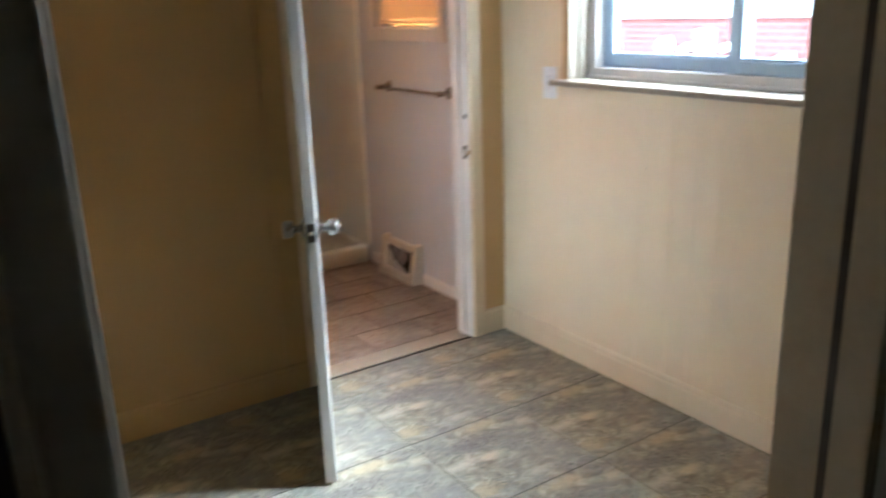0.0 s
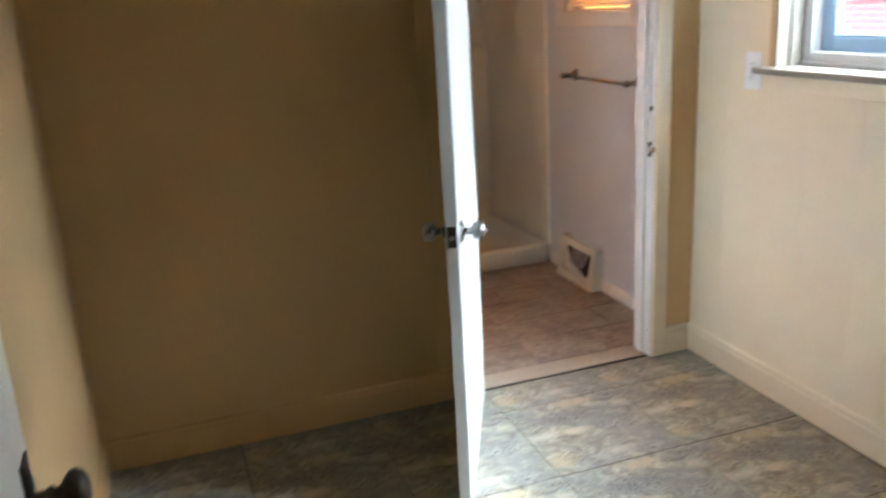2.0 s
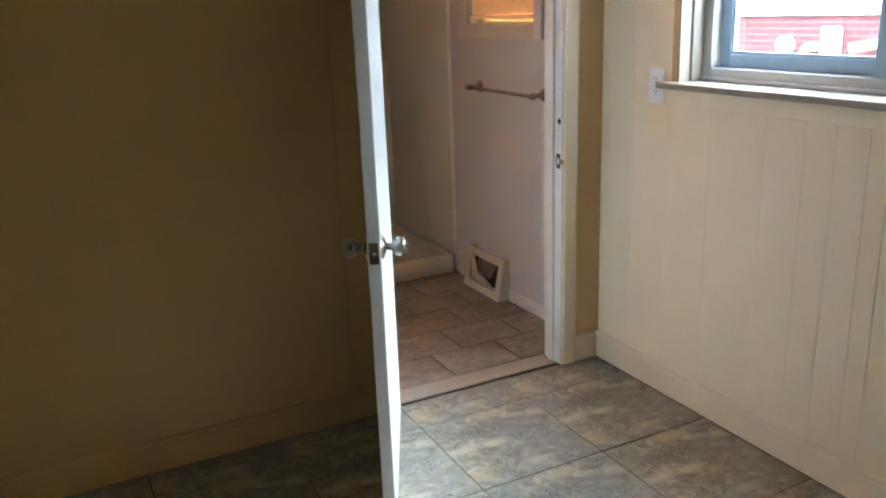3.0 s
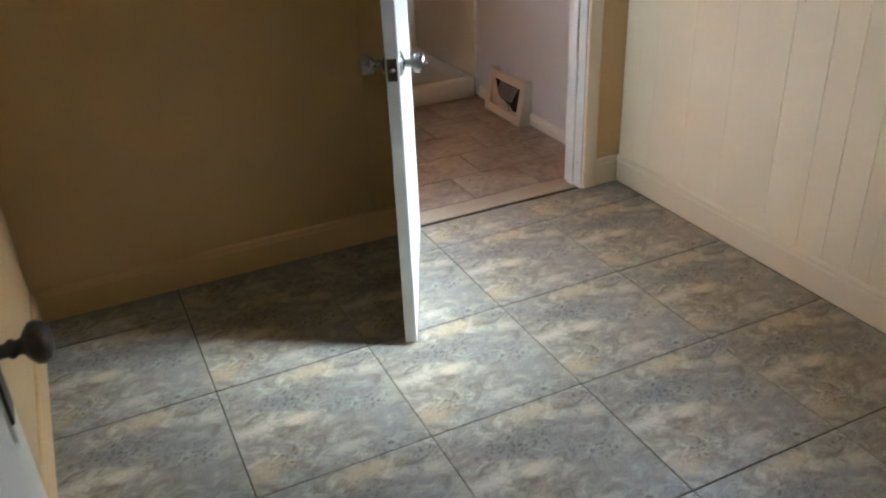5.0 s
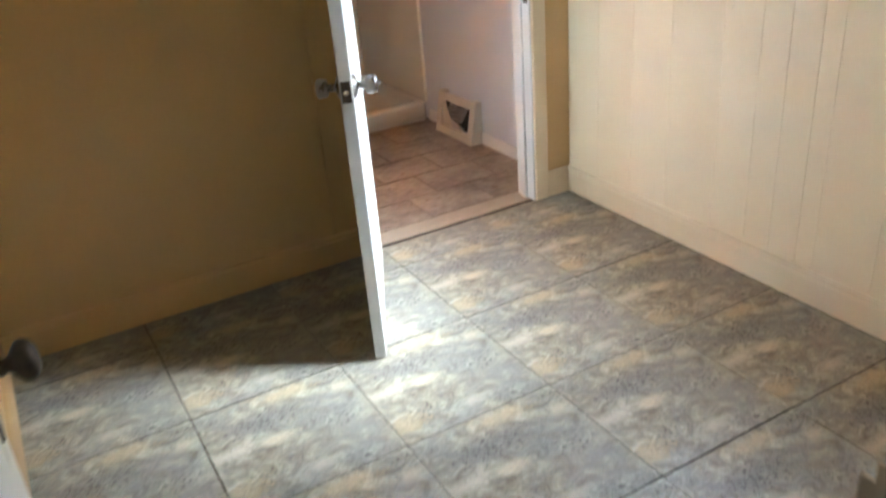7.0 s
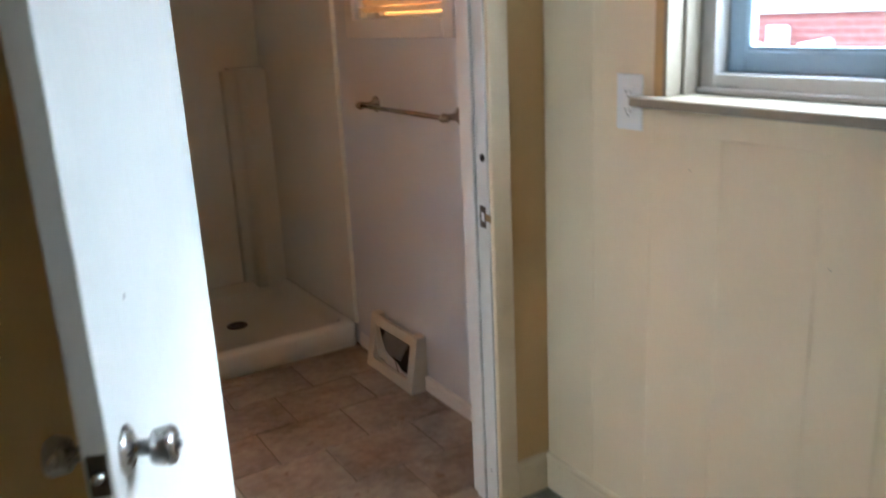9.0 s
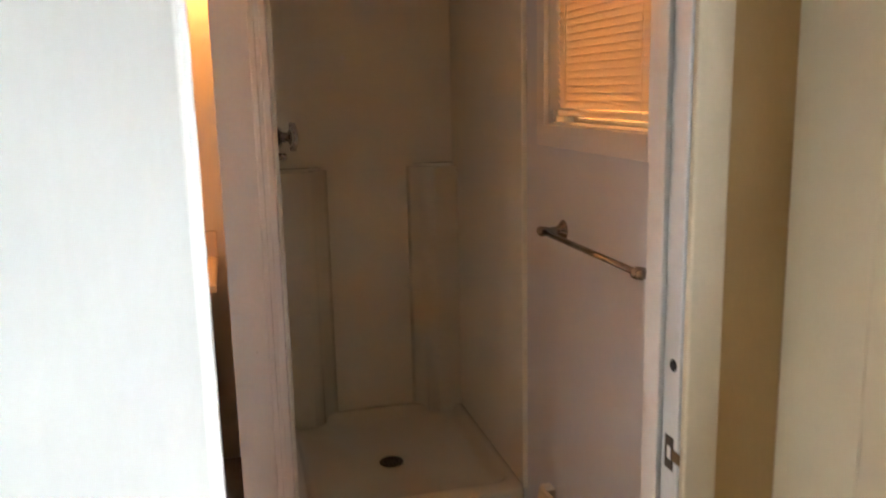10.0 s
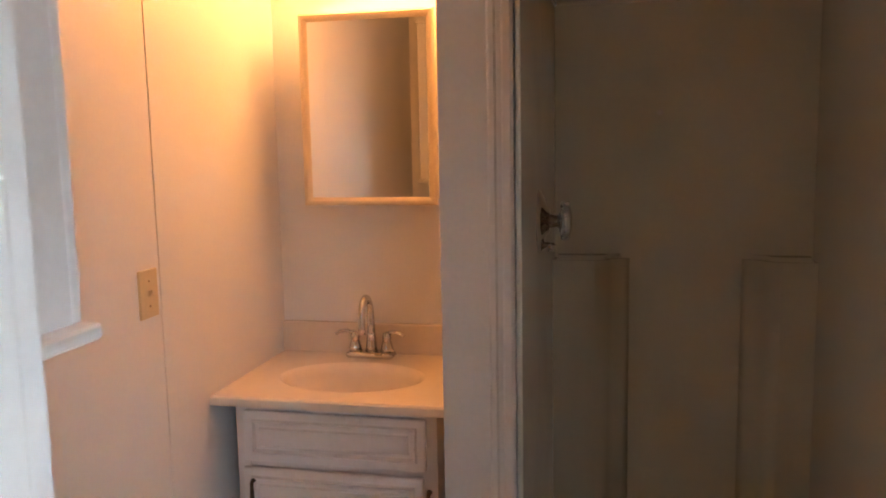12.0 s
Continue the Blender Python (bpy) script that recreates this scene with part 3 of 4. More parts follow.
# ---- doors ----
def bath_door():
    """Slab door on its hinges, standing open into the room."""
    d = thing("door_bath", (DOOR_L + 0.002, NORTH - 0.017, 0.0), "white painted flat slab door standing open, steel knobs", "door", "structure", turn=-115)
    wide = 0.76
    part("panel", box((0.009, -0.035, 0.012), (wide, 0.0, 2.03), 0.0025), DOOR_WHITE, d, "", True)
    knob_z, knob_x = 0.842, wide - 0.062
    for way, y in ((1, 0.0), (-1, -0.035)):
        m = pose(knob_x, y, knob_z, -90 * way, 0, 0)
        k = part("knob", turned([(0.0, 0.066), (0.016, 0.0655), (0.0235, 0.063), (0.027, 0.056), (0.0235, 0.037), (0.0215, 0.034), (0.011, 0.032), (0.0105, 0.012), (0.016, 0.0105)], m), STEEL, d, "brushed steel tulip knob", True)
        part("rose", turned([(0.033, -0.001), (0.033, 0.002), (0.029, 0.006), (0.018, 0.011), (0.012, 0.013)], m), STEEL, k, "", True)
        if way == 1:
            part("lock_button", turned([(0.005, 0.064), (0.005, 0.070), (0.003, 0.072)], m, 12), STEEL, k, "", True)
    plate = part("latch_plate", box((wide - 0.001, -0.030, knob_z - 0.029), (wide + 0.0016, -0.005, knob_z + 0.029), 0.0008), BRONZE, d, "dark latch plate", True)
    part("latch_bolt", turned([(0.0085, -0.002), (0.0085, 0.008), (0.006, 0.011)], pose(wide, -0.0175, knob_z, 0, 90, 0), 14), STEEL, plate, "", True)
    for z in (0.30, 1.75):
        h = part("hinge", turned([(0.0065, z - 0.045), (0.0065, z + 0.045)], pose(0.014, -0.041, 0), 12), BRONZE, d, "dark painted hinge", True)
        part("hinge_leaf", box((0.016, -0.034, z - 0.045), (0.0285, -0.002, z + 0.045)), BRONZE, h, "", True)
    for x, z, r in ((0.71, 1.46, 0.0035), (0.60, 1.02, 0.005)):
        part("scuff", turned([(r, -0.0004), (r * 0.9, 0.0005), (r * 0.4, 0.0007)], pose(x, 0, z, -90, 0, 0), 9), GREY_SCUFF, d, "small grey scuff", True)
    return d


bath_door()


def hall_door():
    """Old boarded door against the side wall; its free edge carries a black-bronze knob."""
    d = thing("door_hall", (-0.762, SOUTH - 0.018, 0.0), "old white painted wooden door standing open, dark knob", "door", "structure", turn=92.1)
    wide, thick = 0.80, 0.036
    part("core", box((0.0, 0.010, 0.012), (wide, thick, 2.03), 0.002), OLD_WHITE, d, "", True)
    for a, b, z0, z1 in ((0.0, 0.105, 0.012, 2.03), (0.135, wide - 0.42, 0.012, 2.03), (wide - 0.39, wide - 0.115, 0.012, 2.03)):
        part("board", box((a, 0.0, z0), (b, 0.011, z1), 0.003), OLD_WHITE, d, "", True)
    st = part("stile", box((wide - 0.070, 0.0008, 0.012), (wide - 0.0, 0.011, 2.03), 0.003), OLD_WHITE, d, "", True)
    part("chamfer", prism([(wide - 0.115, 0.0115), (wide - 0.115, 0.009), (wide - 0.070, 0.0025), (wide - 0.070, 0.0115)], "z", 0.79, 2.03), OLD_WHITE, st, "stopped chamfer beside the stile", True)
    part("chamfer_stop", box((wide - 0.116, 0.0005, 0.012), (wide - 0.069, 0.011, 0.735), 0.003), OLD_WHITE, st, "", True)
    m = pose(wide - 0.052, 0.0, 0.857, 90, 0, 0)
    part("knob", turned([(0.0, 0.072), (0.014, 0.0705), (0.024, 0.065), (0.0285, 0.056), (0.027, 0.048), (0.019, 0.041), (0.011, 0.036), (0.0095, 0.030), (0.0125, 0.026), (0.0125, 0.022), (0.009, 0.018), (0.009, 0.006), (0.014, 0.002)], m), BRONZE, d, "dark bronze knob", True)
    part("escutcheon", box((wide - 0.076, -0.003, 0.765), (wide - 0.028, 0.002, 0.915), 0.0012), BRONZE, d, "long dark bronze escutcheon plate", True)
    part("knob", turned([(0.0, 0.06), (0.02, 0.056), (0.027, 0.048), (0.02, 0.038), (0.01, 0.03), (0.01, 0.0)], pose(wide - 0.052, thick, 0.857, -90, 0, 0)), BRONZE, d, "dark bronze knob", True)
    for z in (0.25, 1.75):
        part("hinge", turned([(0.006, z - 0.05), (0.006, z + 0.05)], pose(-0.004, thick + 0.001, 0), 12), BRONZE, d, "", True)
    return d


hall_door()


# ---- the room's window ----
def sliding_window():
    w = thing("window_room", (1.515, 0.0, WIN_B), "pale blue-grey vinyl sliding window, two panes, closed", "window", "structure")
    x0, x1 = 1.475, 1.545
    s, n, b, t = WIN_S + 0.012, WIN_N - 0.012, WIN_B + 0.002, WIN_T - 0.01
    bm = bmesh.new()
    cut_box(bm, (x0, s, b), (x1, s + 0.045, t), 0.003)
    cut_box(bm, (x0, n - 0.045, b), (x1, n, t), 0.003)
    cut_box(bm, (x0, s + 0.045, b), (x1, n - 0.045, b + 0.042), 0.003)
    cut_box(bm, (x0, s + 0.045, t - 0.042), (x1, n - 0.045, t), 0.003)
    cut_box(bm, (x0 - 0.012, s, b), (x0, n, b + 0.012), 0.003)
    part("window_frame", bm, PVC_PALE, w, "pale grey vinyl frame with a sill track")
    def sash(y0, y1, xc, name, label):
        bm = bmesh.new()
        z0, z1, r = b + 0.042, t - 0.042, 0.046
        cut_box(bm, (xc - 0.014, y0, z0), (xc + 0.014, y0 + r, z1), 0.004)
        cut_box(bm, (xc - 0.014, y1 - r, z0), (xc + 0.014, y1, z1), 0.004)
        cut_box(bm, (xc - 0.014, y0 + r, z0), (xc + 0.014, y1 - r, z0 + r), 0.004)
        cut_box(bm, (xc - 0.014, y0 + r, z1 - r), (xc + 0.014, y1 - r, z1), 0.004)
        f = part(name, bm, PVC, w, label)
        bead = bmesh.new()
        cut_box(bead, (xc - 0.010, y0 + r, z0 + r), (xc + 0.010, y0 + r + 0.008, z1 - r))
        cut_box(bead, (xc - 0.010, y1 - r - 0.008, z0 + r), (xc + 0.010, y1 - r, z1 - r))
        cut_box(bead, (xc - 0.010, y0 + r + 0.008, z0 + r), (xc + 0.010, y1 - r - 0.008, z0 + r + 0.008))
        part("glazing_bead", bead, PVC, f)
        g = part("pane", box((xc - 0.002, y0 + r + 0.002, z0 + r + 0.002), (xc + 0.002, y1 - r - 0.002, z1 - r - 0.002)), GLASS, f, "clear glass pane")
        g.visible_shadow = False
    sash(-0.024, n - 0.045, 1.528, "sash", "outer sliding sash")
    sash(s + 0.045, 0.024, 1.494, "sash", "inner sliding sash")
    return w


sliding_window()
# lining boards and stool take the darkened paint in place of real shade
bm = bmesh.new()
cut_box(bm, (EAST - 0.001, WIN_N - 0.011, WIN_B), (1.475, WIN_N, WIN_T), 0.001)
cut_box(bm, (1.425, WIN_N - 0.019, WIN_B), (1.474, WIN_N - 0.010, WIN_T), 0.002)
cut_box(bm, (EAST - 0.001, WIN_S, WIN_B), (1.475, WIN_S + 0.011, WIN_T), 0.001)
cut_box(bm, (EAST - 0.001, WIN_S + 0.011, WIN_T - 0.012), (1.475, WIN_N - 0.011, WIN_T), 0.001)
setting("trim_window_reveal", bm, SHADED_SILL_PAINT, "painted boards lining the window opening, shade put into their taupe colour", "window trim")
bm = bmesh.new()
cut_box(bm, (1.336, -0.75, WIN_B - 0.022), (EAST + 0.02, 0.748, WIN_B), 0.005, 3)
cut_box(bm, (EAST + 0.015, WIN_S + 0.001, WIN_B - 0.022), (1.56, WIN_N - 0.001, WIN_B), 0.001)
setting("trim_window_stool", bm, SHADED_SILL_PAINT, "painted window stool with rounded nose, shade put into its taupe colour", "window sill")
setting("trim_window_apron", box((EAST - 0.011, -0.70, WIN_B - 0.078), (EAST + 0.004, 0.70, WIN_B - 0.023), 0.003), PANEL, "cream painted apron board under the stool", "window trim")


# ---- outlets and switches ----
def outlet():
    o = thing("wall_outlet", (EAST, 0.781, 1.155), "white plastic double outlet partly behind the sill end", "outlet")
    part("cover_plate", box((-0.006, -0.040, -0.063), (0.001, 0.040, 0.063), 0.003), PLASTIC, o, "", True)
    for z in (-0.021, 0.021):
        s = part("socket", box((-0.0085, -0.017, z - 0.014), (-0.005, 0.017, z + 0.014), 0.003), PLASTIC, o, "", True)
        bm = bmesh.new()
        for y in (-0.007, 0.007):
            cut_box(bm, (-0.0089, y - 0.0012, z - 0.002), (-0.008, y + 0.0012, z + 0.007))
        cut_box(bm, (-0.0089, -0.0022, z - 0.010), (-0.008, 0.0022, z - 0.006))
        part("slots", bm, DARK, s, "", True)
    part("screw", turned([(0.003, 0), (0.003, 0.001), (0.0015, 0.0016)], pose(-0.006, 0, 0, 0, -90, 0), 10), PLASTIC, o, "", True)


outlet()


def light_switch():
    o = thing("light_switch", (B_WEST, 2.430, 1.180), "almond plastic toggle switch on the bathroom wall", "switch")
    part("cover_plate", box((-0.001, -0.038, -0.058), (0.006, 0.038, 0.058), 0.003), ALMOND, o, "", True)
    part("toggle", prism([(0.005, -0.009), (0.017, 0.004), (0.017, 0.010), (0.005, 0.007)], "y", -0.0045, 0.0045), ALMOND, o, "", True)
    for z in (-0.03, 0.03):
        part("screw", turned([(0.003, 0), (0.003, 0.001), (0.0015, 0.0016)], pose(0.006, 0, z, 0, 90, 0), 10), BRASS, o, "", True)


light_switch()


# ---- bathroom: shower ----
def shower():
    x0, x1, y0, y1, top = 0.640, 1.417, 2.43, 3.34, 1.93
    sh = thing("shower_stall", ((x0 + x1) / 2, y0, 0.0), "one-piece beige fibreglass shower stall with moulded corner shelves", "shower")
    # pan: rim, sloping floor drawn down to the drain
    bm = bmesh.new()
    def ring(inset_x, front, back, z):
        r = 0.05
        pts = []
        for cx, cy, a0 in ((x1 - inset_x - r, y1 - back - r, 0), (x0 + inset_x + r, y1 - back - r, 90), (x0 + inset_x + r, y0 + front + r, 180), (x1 - inset_x - r, y0 + front + r, 270)):
            for k in range(5):
                a = radians(a0 + k * 22.5)
                pts.append(bm.verts.new((cx + r * math.cos(a), cy + r * math.sin(a), z)))
        return pts
    rings = [ring(0.0, 0.0, 0.0, 0.002), ring(0.0, 0.0, 0.0, 0.088), ring(0.003, 0.004, 0.003, 0.098), ring(0.012, 0.012, 0.012, 0.105), ring(0.030, 0.070, 0.030, 0.105), ring(0.040, 0.084, 0.040, 0.098), ring(0.052, 0.098, 0.052, 0.066), ring(0.075, 0.125, 0.075, 0.054), ring(0.30, 0.37, 0.39, 0.040)]
    for p, q in zip(rings, rings[1:]):
        n = len(p)
        for k in range(n):
            f = bm.faces.new((p[k], p[(k + 1) % n], q[(k + 1) % n], q[k]))
            f.smooth = True
    bm.faces.new(rings[-1])
    bm.faces.new(list(reversed(rings[0])))
    bmesh.ops.recalc_face_normals(bm, faces=bm.faces)
    part("pan", bm, FIBRE, sh, "raised pan with a rounded curb")
    m = pose(1.025, 2.90, 0.041)
    dr = part("drain", turned([(0.0, 0.002), (0.030, 0.003), (0.042, 0.0055), (0.046, 0.003), (0.047, -0.004)], m, 28), BRONZE, sh, "dark drain strainer")
    holes = bmesh.new()
    for k in range(10):
        a = 2 * math.pi * k / 10
        turned([(0.004, 0.0), (0.004, 0.0045)], m @ pose(0.024 * math.cos(a), 0.024 * math.sin(a), 0), 8, holes)
    part("holes", holes, DARK, dr)
    part("side_wall", box((x0 - 0.012, y0 + 0.02, 0.10), (x0 + 0.001, y1, top), 0.004, 3), FIBRE, sh)
    part("side_wall", box((x1 - 0.008, y0 + 0.02, 0.10), (x1, y1, top), 0.006, 3), FIBRE, sh)
    part("back_wall", box((x0 + 0.001, y1 - 0.02, 0.10), (x1 - 0.008, y1, top), 0.004, 3), FIBRE, sh)
    def column(x_side, way):
        """A moulded corner column whose rounded top is a soap shelf."""
        pts = []
        wide, deep = (0.180 if way > 0 else 0.150), 0.070
        for u, v in ((0, 0), (0, deep), (wide - 0.05, deep), (wide - 0.028, deep - 0.006), (wide - 0.012, deep - 0.020), (wide - 0.004, deep - 0.040), (wide + 0.010, deep - 0.050), (wide + 0.034, 0.012), (wide + 0.055, 0)):
            pts.append((x_side + way * u, y1 - 0.019 - v))
        bm = prism(pts, "z", 0.075, 1.166)
        edges = [e for e in bm.edges if all(v.co.z > 1.156 for v in e.verts)]
        bmesh.ops.bevel(bm, geom=edges, offset=0.014, segments=3, affect="EDGES")
        for f in bm.faces:
            f.smooth = abs(f.normal.z) < 0.3 and f.calc_area() < 0.035
        part("corner_column", bm, FIBRE, sh, "moulded corner column with a shelf top")
    column(x0, 1)
    column(x1 - 0.007, -1)
    part("flange", box((x1 - 0.014, y0 + 0.008, 0.10), (x1 + 0.022, y0 + 0.03, top), 0.004), FIBRE, sh)
    bm = bmesh.new()
    cut_box(bm, (x0 - 0.011, y1 - 0.026, top - 0.004), (x1 + 0.006, y1 + 0.01, top + 0.012), 0.004)
    cut_box(bm, (x0 - 0.011, y0 + 0.02, top - 0.004), (x0 + 0.008, y1 - 0.026, top + 0.012), 0.004)
    cut_box(bm, (x1 - 0.026, y0 + 0.02, top - 0.004), (x1 + 0.006, y1 - 0.026, top + 0.012), 0.004)
    part("top_rim", bm, FIBRE, sh)
    part("screw_cap", turned([(0.010, 0), (0.009, 0.004), (0.004, 0.006)], pose(0.96, y1 - 0.019, 1.60, 90, 0, 0), 14), PLASTIC, sh, "small white screw cap")
    # mixer valve on the side wall
    v = thing("shower_valve", (x0 + 0.001, 2.80, 1.318), "chrome shower valve with a round clear-ended handle", "shower valve")
    part("escutcheon", turned([(0.080, 0.0), (0.079, 0.006), (0.062, 0.014), (0.036, 0.022), (0.030, 0.030)], pose(0, 0, 0, 0, 90, 0), 30), CHROME, v, "", True)
    h = part("handle", turned([(0.018, 0.026), (0.017, 0.050), (0.022, 0.053), (0.038, 0.059), (0.044, 0.068), (0.041, 0.079), (0.024, 0.085), (0.0, 0.086)], pose(0, 0, 0, 0, 90, 0), 20), CHROME, v, "fluted chrome handle", True)
    bm = bmesh.new()
    for k in range(6):
        a = 2 * math.pi * k / 6
        turned([(0.0, 0.056), (0.011, 0.058), (0.011, 0.078), (0.0, 0.081)], pose(0, 0, 0, 0, 90, 0) @ pose(0.038 * math.cos(a), 0.038 * math.sin(a), 0), 10, bm)
    part("finger_lobe", bm, CHROME, h, "", True)
    part("diverter", turned([(0.013, 0.0), (0.013, 0.034), (0.007, 0.042)], pose(0.004, 0, -0.066, 0, 90, 0), 14), CHROME, v, "", True)
    # arm and head over the surround
    hd = part("shower_arm", tube([(0.612, 2.93, 2.03), (0.68, 2.93, 2.034), (0.73, 2.93, 2.024), (0.77, 2.93, 2.0), (0.795, 2.93, 1.975)], 0.009), CHROME, sh, "bent chrome arm with a dark head")
    part("flange", turned([(0.03, 0), (0.028, 0.006), (0.012, 0.012)], pose(0.612, 2.93, 2.03, 0, 90, 0), 20), CHROME, hd)
    part("head", turned([(0.010, 0.0), (0.012, -0.02), (0.030, -0.05), (0.034, -0.065), (0.0, -0.067)], pose(0.792, 2.93, 1.978, 0, 35, 0), 22), BRONZE, hd)


shower()
bm = prism([(0.468, 2.442), (0.468, 2.428), (0.470, 2.426), (0.573, 2.426), (0.578, 2.421), (0.588, 2.420), (0.593, 2.424), (0.603, 2.425), (0.608, 2.421), (0.622, 2.420), (0.628, 2.425), (0.628, 2.442)], "z", 0.002, TOP - 0.002)
setting("trim_partition", bm, WHITE, "white painted post casing with a moulded edge", "trim")


# ---- bathroom: vanity ----
def vanity():
    v = thing("vanity_cabinet", (0.11, 3.0, 0.0), "white painted vanity cabinet with raised panels, dark pulls", "vanity")
    x0, x1, yf, yb = -0.182, 0.385, 2.715, 3.21
    bm = bmesh.new()
    cut_box(bm, (x0, yf + 0.012, 0.09), (x0 + 0.016, yb, 0.821))
    cut_box(bm, (x1 - 0.016, yf + 0.012, 0.09), (x1, yb, 0.821))
    cut_box(bm, (x0 + 0.016, yb - 0.01, 0.09), (x1 - 0.016, yb, 0.821))
    cut_box(bm, (x0 + 0.016, yf + 0.012, 0.09), (x1 - 0.016, yb - 0.01, 0.106))
    cut_box(bm, (x0, yf + 0.05, 0.002), (x1, yb, 0.09))
    part("body", bm, CABINET, v)
    bm = bmesh.new()
    cut_box(bm, (x0, yf, 0.09), (x0 + 0.04, yf + 0.018, 0.821), 0.002)
    cut_box(bm, (x1 - 0.04, yf, 0.09), (x1, yf + 0.018, 0.821), 0.002)
    cut_box(bm, (x0 + 0.04, yf, 0.796), (x1 - 0.04, yf + 0.018, 0.821), 0.002)
    cut_box(bm, (x0 + 0.04, yf, 0.649), (x1 - 0.04, yf + 0.018, 0.679), 0.002)
    cut_box(bm, (x0 + 0.04, yf, 0.09), (x1 - 0.04, yf + 0.018, 0.12), 0.002)
    part("face_frame", bm, CABINET, v)
    def raised(name, a0, a1, z0, z1, label):
        bm = box((a0, yf - 0.016, z0), (a1, yf + 0.001, z1), 0.005)
        d = part(name, bm, CABINET, v, label)
        bm = bmesh.new()
        i, o = 0.036, 0.050
        fr = [bm.verts.new(p) for p in ((a0 + i, yf - 0.0165, z0 + i), (a1 - i, yf - 0.0165, z0 + i), (a1 - i, yf - 0.0165, z1 - i), (a0 + i, yf - 0.0165, z1 - i))]
        lo = [bm.verts.new(p) for p in ((a0 + i + 0.004, yf - 0.012, z0 + i + 0.004), (a1 - i - 0.004, yf - 0.012, z0 + i + 0.004), (a1 - i - 0.004, yf - 0.012, z1 - i - 0.004), (a0 + i + 0.004, yf - 0.012, z1 - i - 0.004))]
        hi = [bm.verts.new(p) for p in ((a0 + o, yf - 0.021, z0 + o), (a1 - o, yf - 0.021, z0 + o), (a1 - o, yf - 0.021, z1 - o), (a0 + o, yf - 0.021, z1 - o))]
        out = [bm.verts.new(p) for p in ((a0 + i - 0.008, yf - 0.0215, z0 + i - 0.008), (a1 - i + 0.008, yf - 0.0215, z0 + i - 0.008), (a1 - i + 0.008, yf - 0.0215, z1 - i + 0.008), (a0 + i - 0.008, yf - 0.0215, z1 - i + 0.008))]
        rim = [bm.verts.new(p) for p in ((a0 + i - 0.014, yf - 0.0155, z0 + i - 0.014), (a1 - i + 0.014, yf - 0.0155, z0 + i - 0.014), (a1 - i + 0.014, yf - 0.0155, z1 - i + 0.014), (a0 + i - 0.014, yf - 0.0155, z1 - i + 0.014))]
        for p, q in ((rim, out), (out, fr), (fr, lo), (lo, hi)):
            for k in range(4):
                bm.faces.new((p[k], p[(k + 1) % 4], q[(k + 1) % 4], q[k]))
        bm.faces.new(hi)
        bmesh.ops.recalc_face_normals(bm, faces=bm.faces)
        part("raised_panel", bm, CABINET, d)
        return d
    raised("drawer_front", x0 + 0.028, x1 - 0.028, 0.667, 0.810, "false drawer front with a raised panel")
    raised("door", x0 + 0.022, x1 - 0.036, 0.105, 0.649, "door with a raised panel")
    def pull(x, label, parent):
        part("pull", tube([(x, yf - 0.014, 0.615), (x, yf - 0.030, 0.611), (x + 0.003, yf - 0.037, 0.590), (x + 0.004, yf - 0.039, 0.567), (x + 0.003, yf - 0.037, 0.544), (x, yf - 0.030, 0.523), (x, yf - 0.014, 0.519)], 0.0055, 10, radii=[0.008, 0.005, 0.0055, 0.0065, 0.0055, 0.005, 0.008]), BRONZE, parent, label)
    pull(x0 + 0.052, "dark bronze bow pull", v)
    pull(x1 - 0.020, "dark bronze bow pull", v)
    # worktop with its basin, one piece of cultured marble
    bm = bmesh.new()
    a0, a1, c0, c1, zt = -0.243, 0.424, 2.688, 3.213, 0.850
    cx, cy, rx, ry = 0.085, 2.925, 0.205, 0.145
    ANG = sorted([2 * math.pi * k / 48 for k in range(48)] + [math.atan2(q - cy, p - cx) % (2 * math.pi) for p in (a0, a1) for q in (c0, c1)])
    N = len(ANG)
    def oval(s, z, dy=0.0):
        return [bm.verts.new((cx + s * rx * math.cos(a), cy + dy + s * ry * math.sin(a), z)) for a in ANG]
    def edge(inset, z):
        out = []
        for a in ANG:
            c, s_ = math.cos(a), math.sin(a)
            u = min(((a1 - inset - cx) if c > 0 else (cx - a0 - inset)) / max(abs(c), 1e-6), ((c1 - inset - cy) if s_ > 0 else (cy - c0 - inset)) / max(abs(s_), 1e-6))
            out.append(bm.verts.new((cx + u * c, cy + u * s_, z)))
        return out
    rings = [edge(0.0, 0.823), edge(0.0, zt - 0.006), edge(0.006, zt), oval(1.06, zt), oval(1.0, zt - 0.004), oval(0.93, zt - 0.03), oval(0.82, zt - 0.07), oval(0.62, zt - 0.105), oval(0.35, zt - 0.122), oval(0.10, zt - 0.126)]
    for p, q in zip(rings, rings[1:]):
        for k in range(N):
            f = bm.faces.new((p[k], p[(k + 1) % N], q[(k + 1) % N], q[k]))
            f.smooth = rings.index(p) > 3
    bm.faces.new(rings[-1])
    bmesh.ops.recalc_face_normals(bm, faces=bm.faces)
    w = part("countertop", bm, MARBLE, v, "cream cultured marble top with an oval moulded basin")
    part("backsplash", box((a0, c1 - 0.022, zt - 0.002), (a1, c1 - 0.001, zt + 0.098), 0.004), MARBLE, w)
    part("drain", turned([(0.0, 0.001), (0.018, 0.002), (0.022, 0.004), (0.023, 0.0)], pose(cx, cy, zt - 0.126), 20), CHROME, w)
    # gooseneck faucet with two levers
    fx, fy, fz = 0.078, 3.135, zt
    f = thing("faucet", (fx, fy, fz), "chrome gooseneck faucet with two lever handles", "faucet")
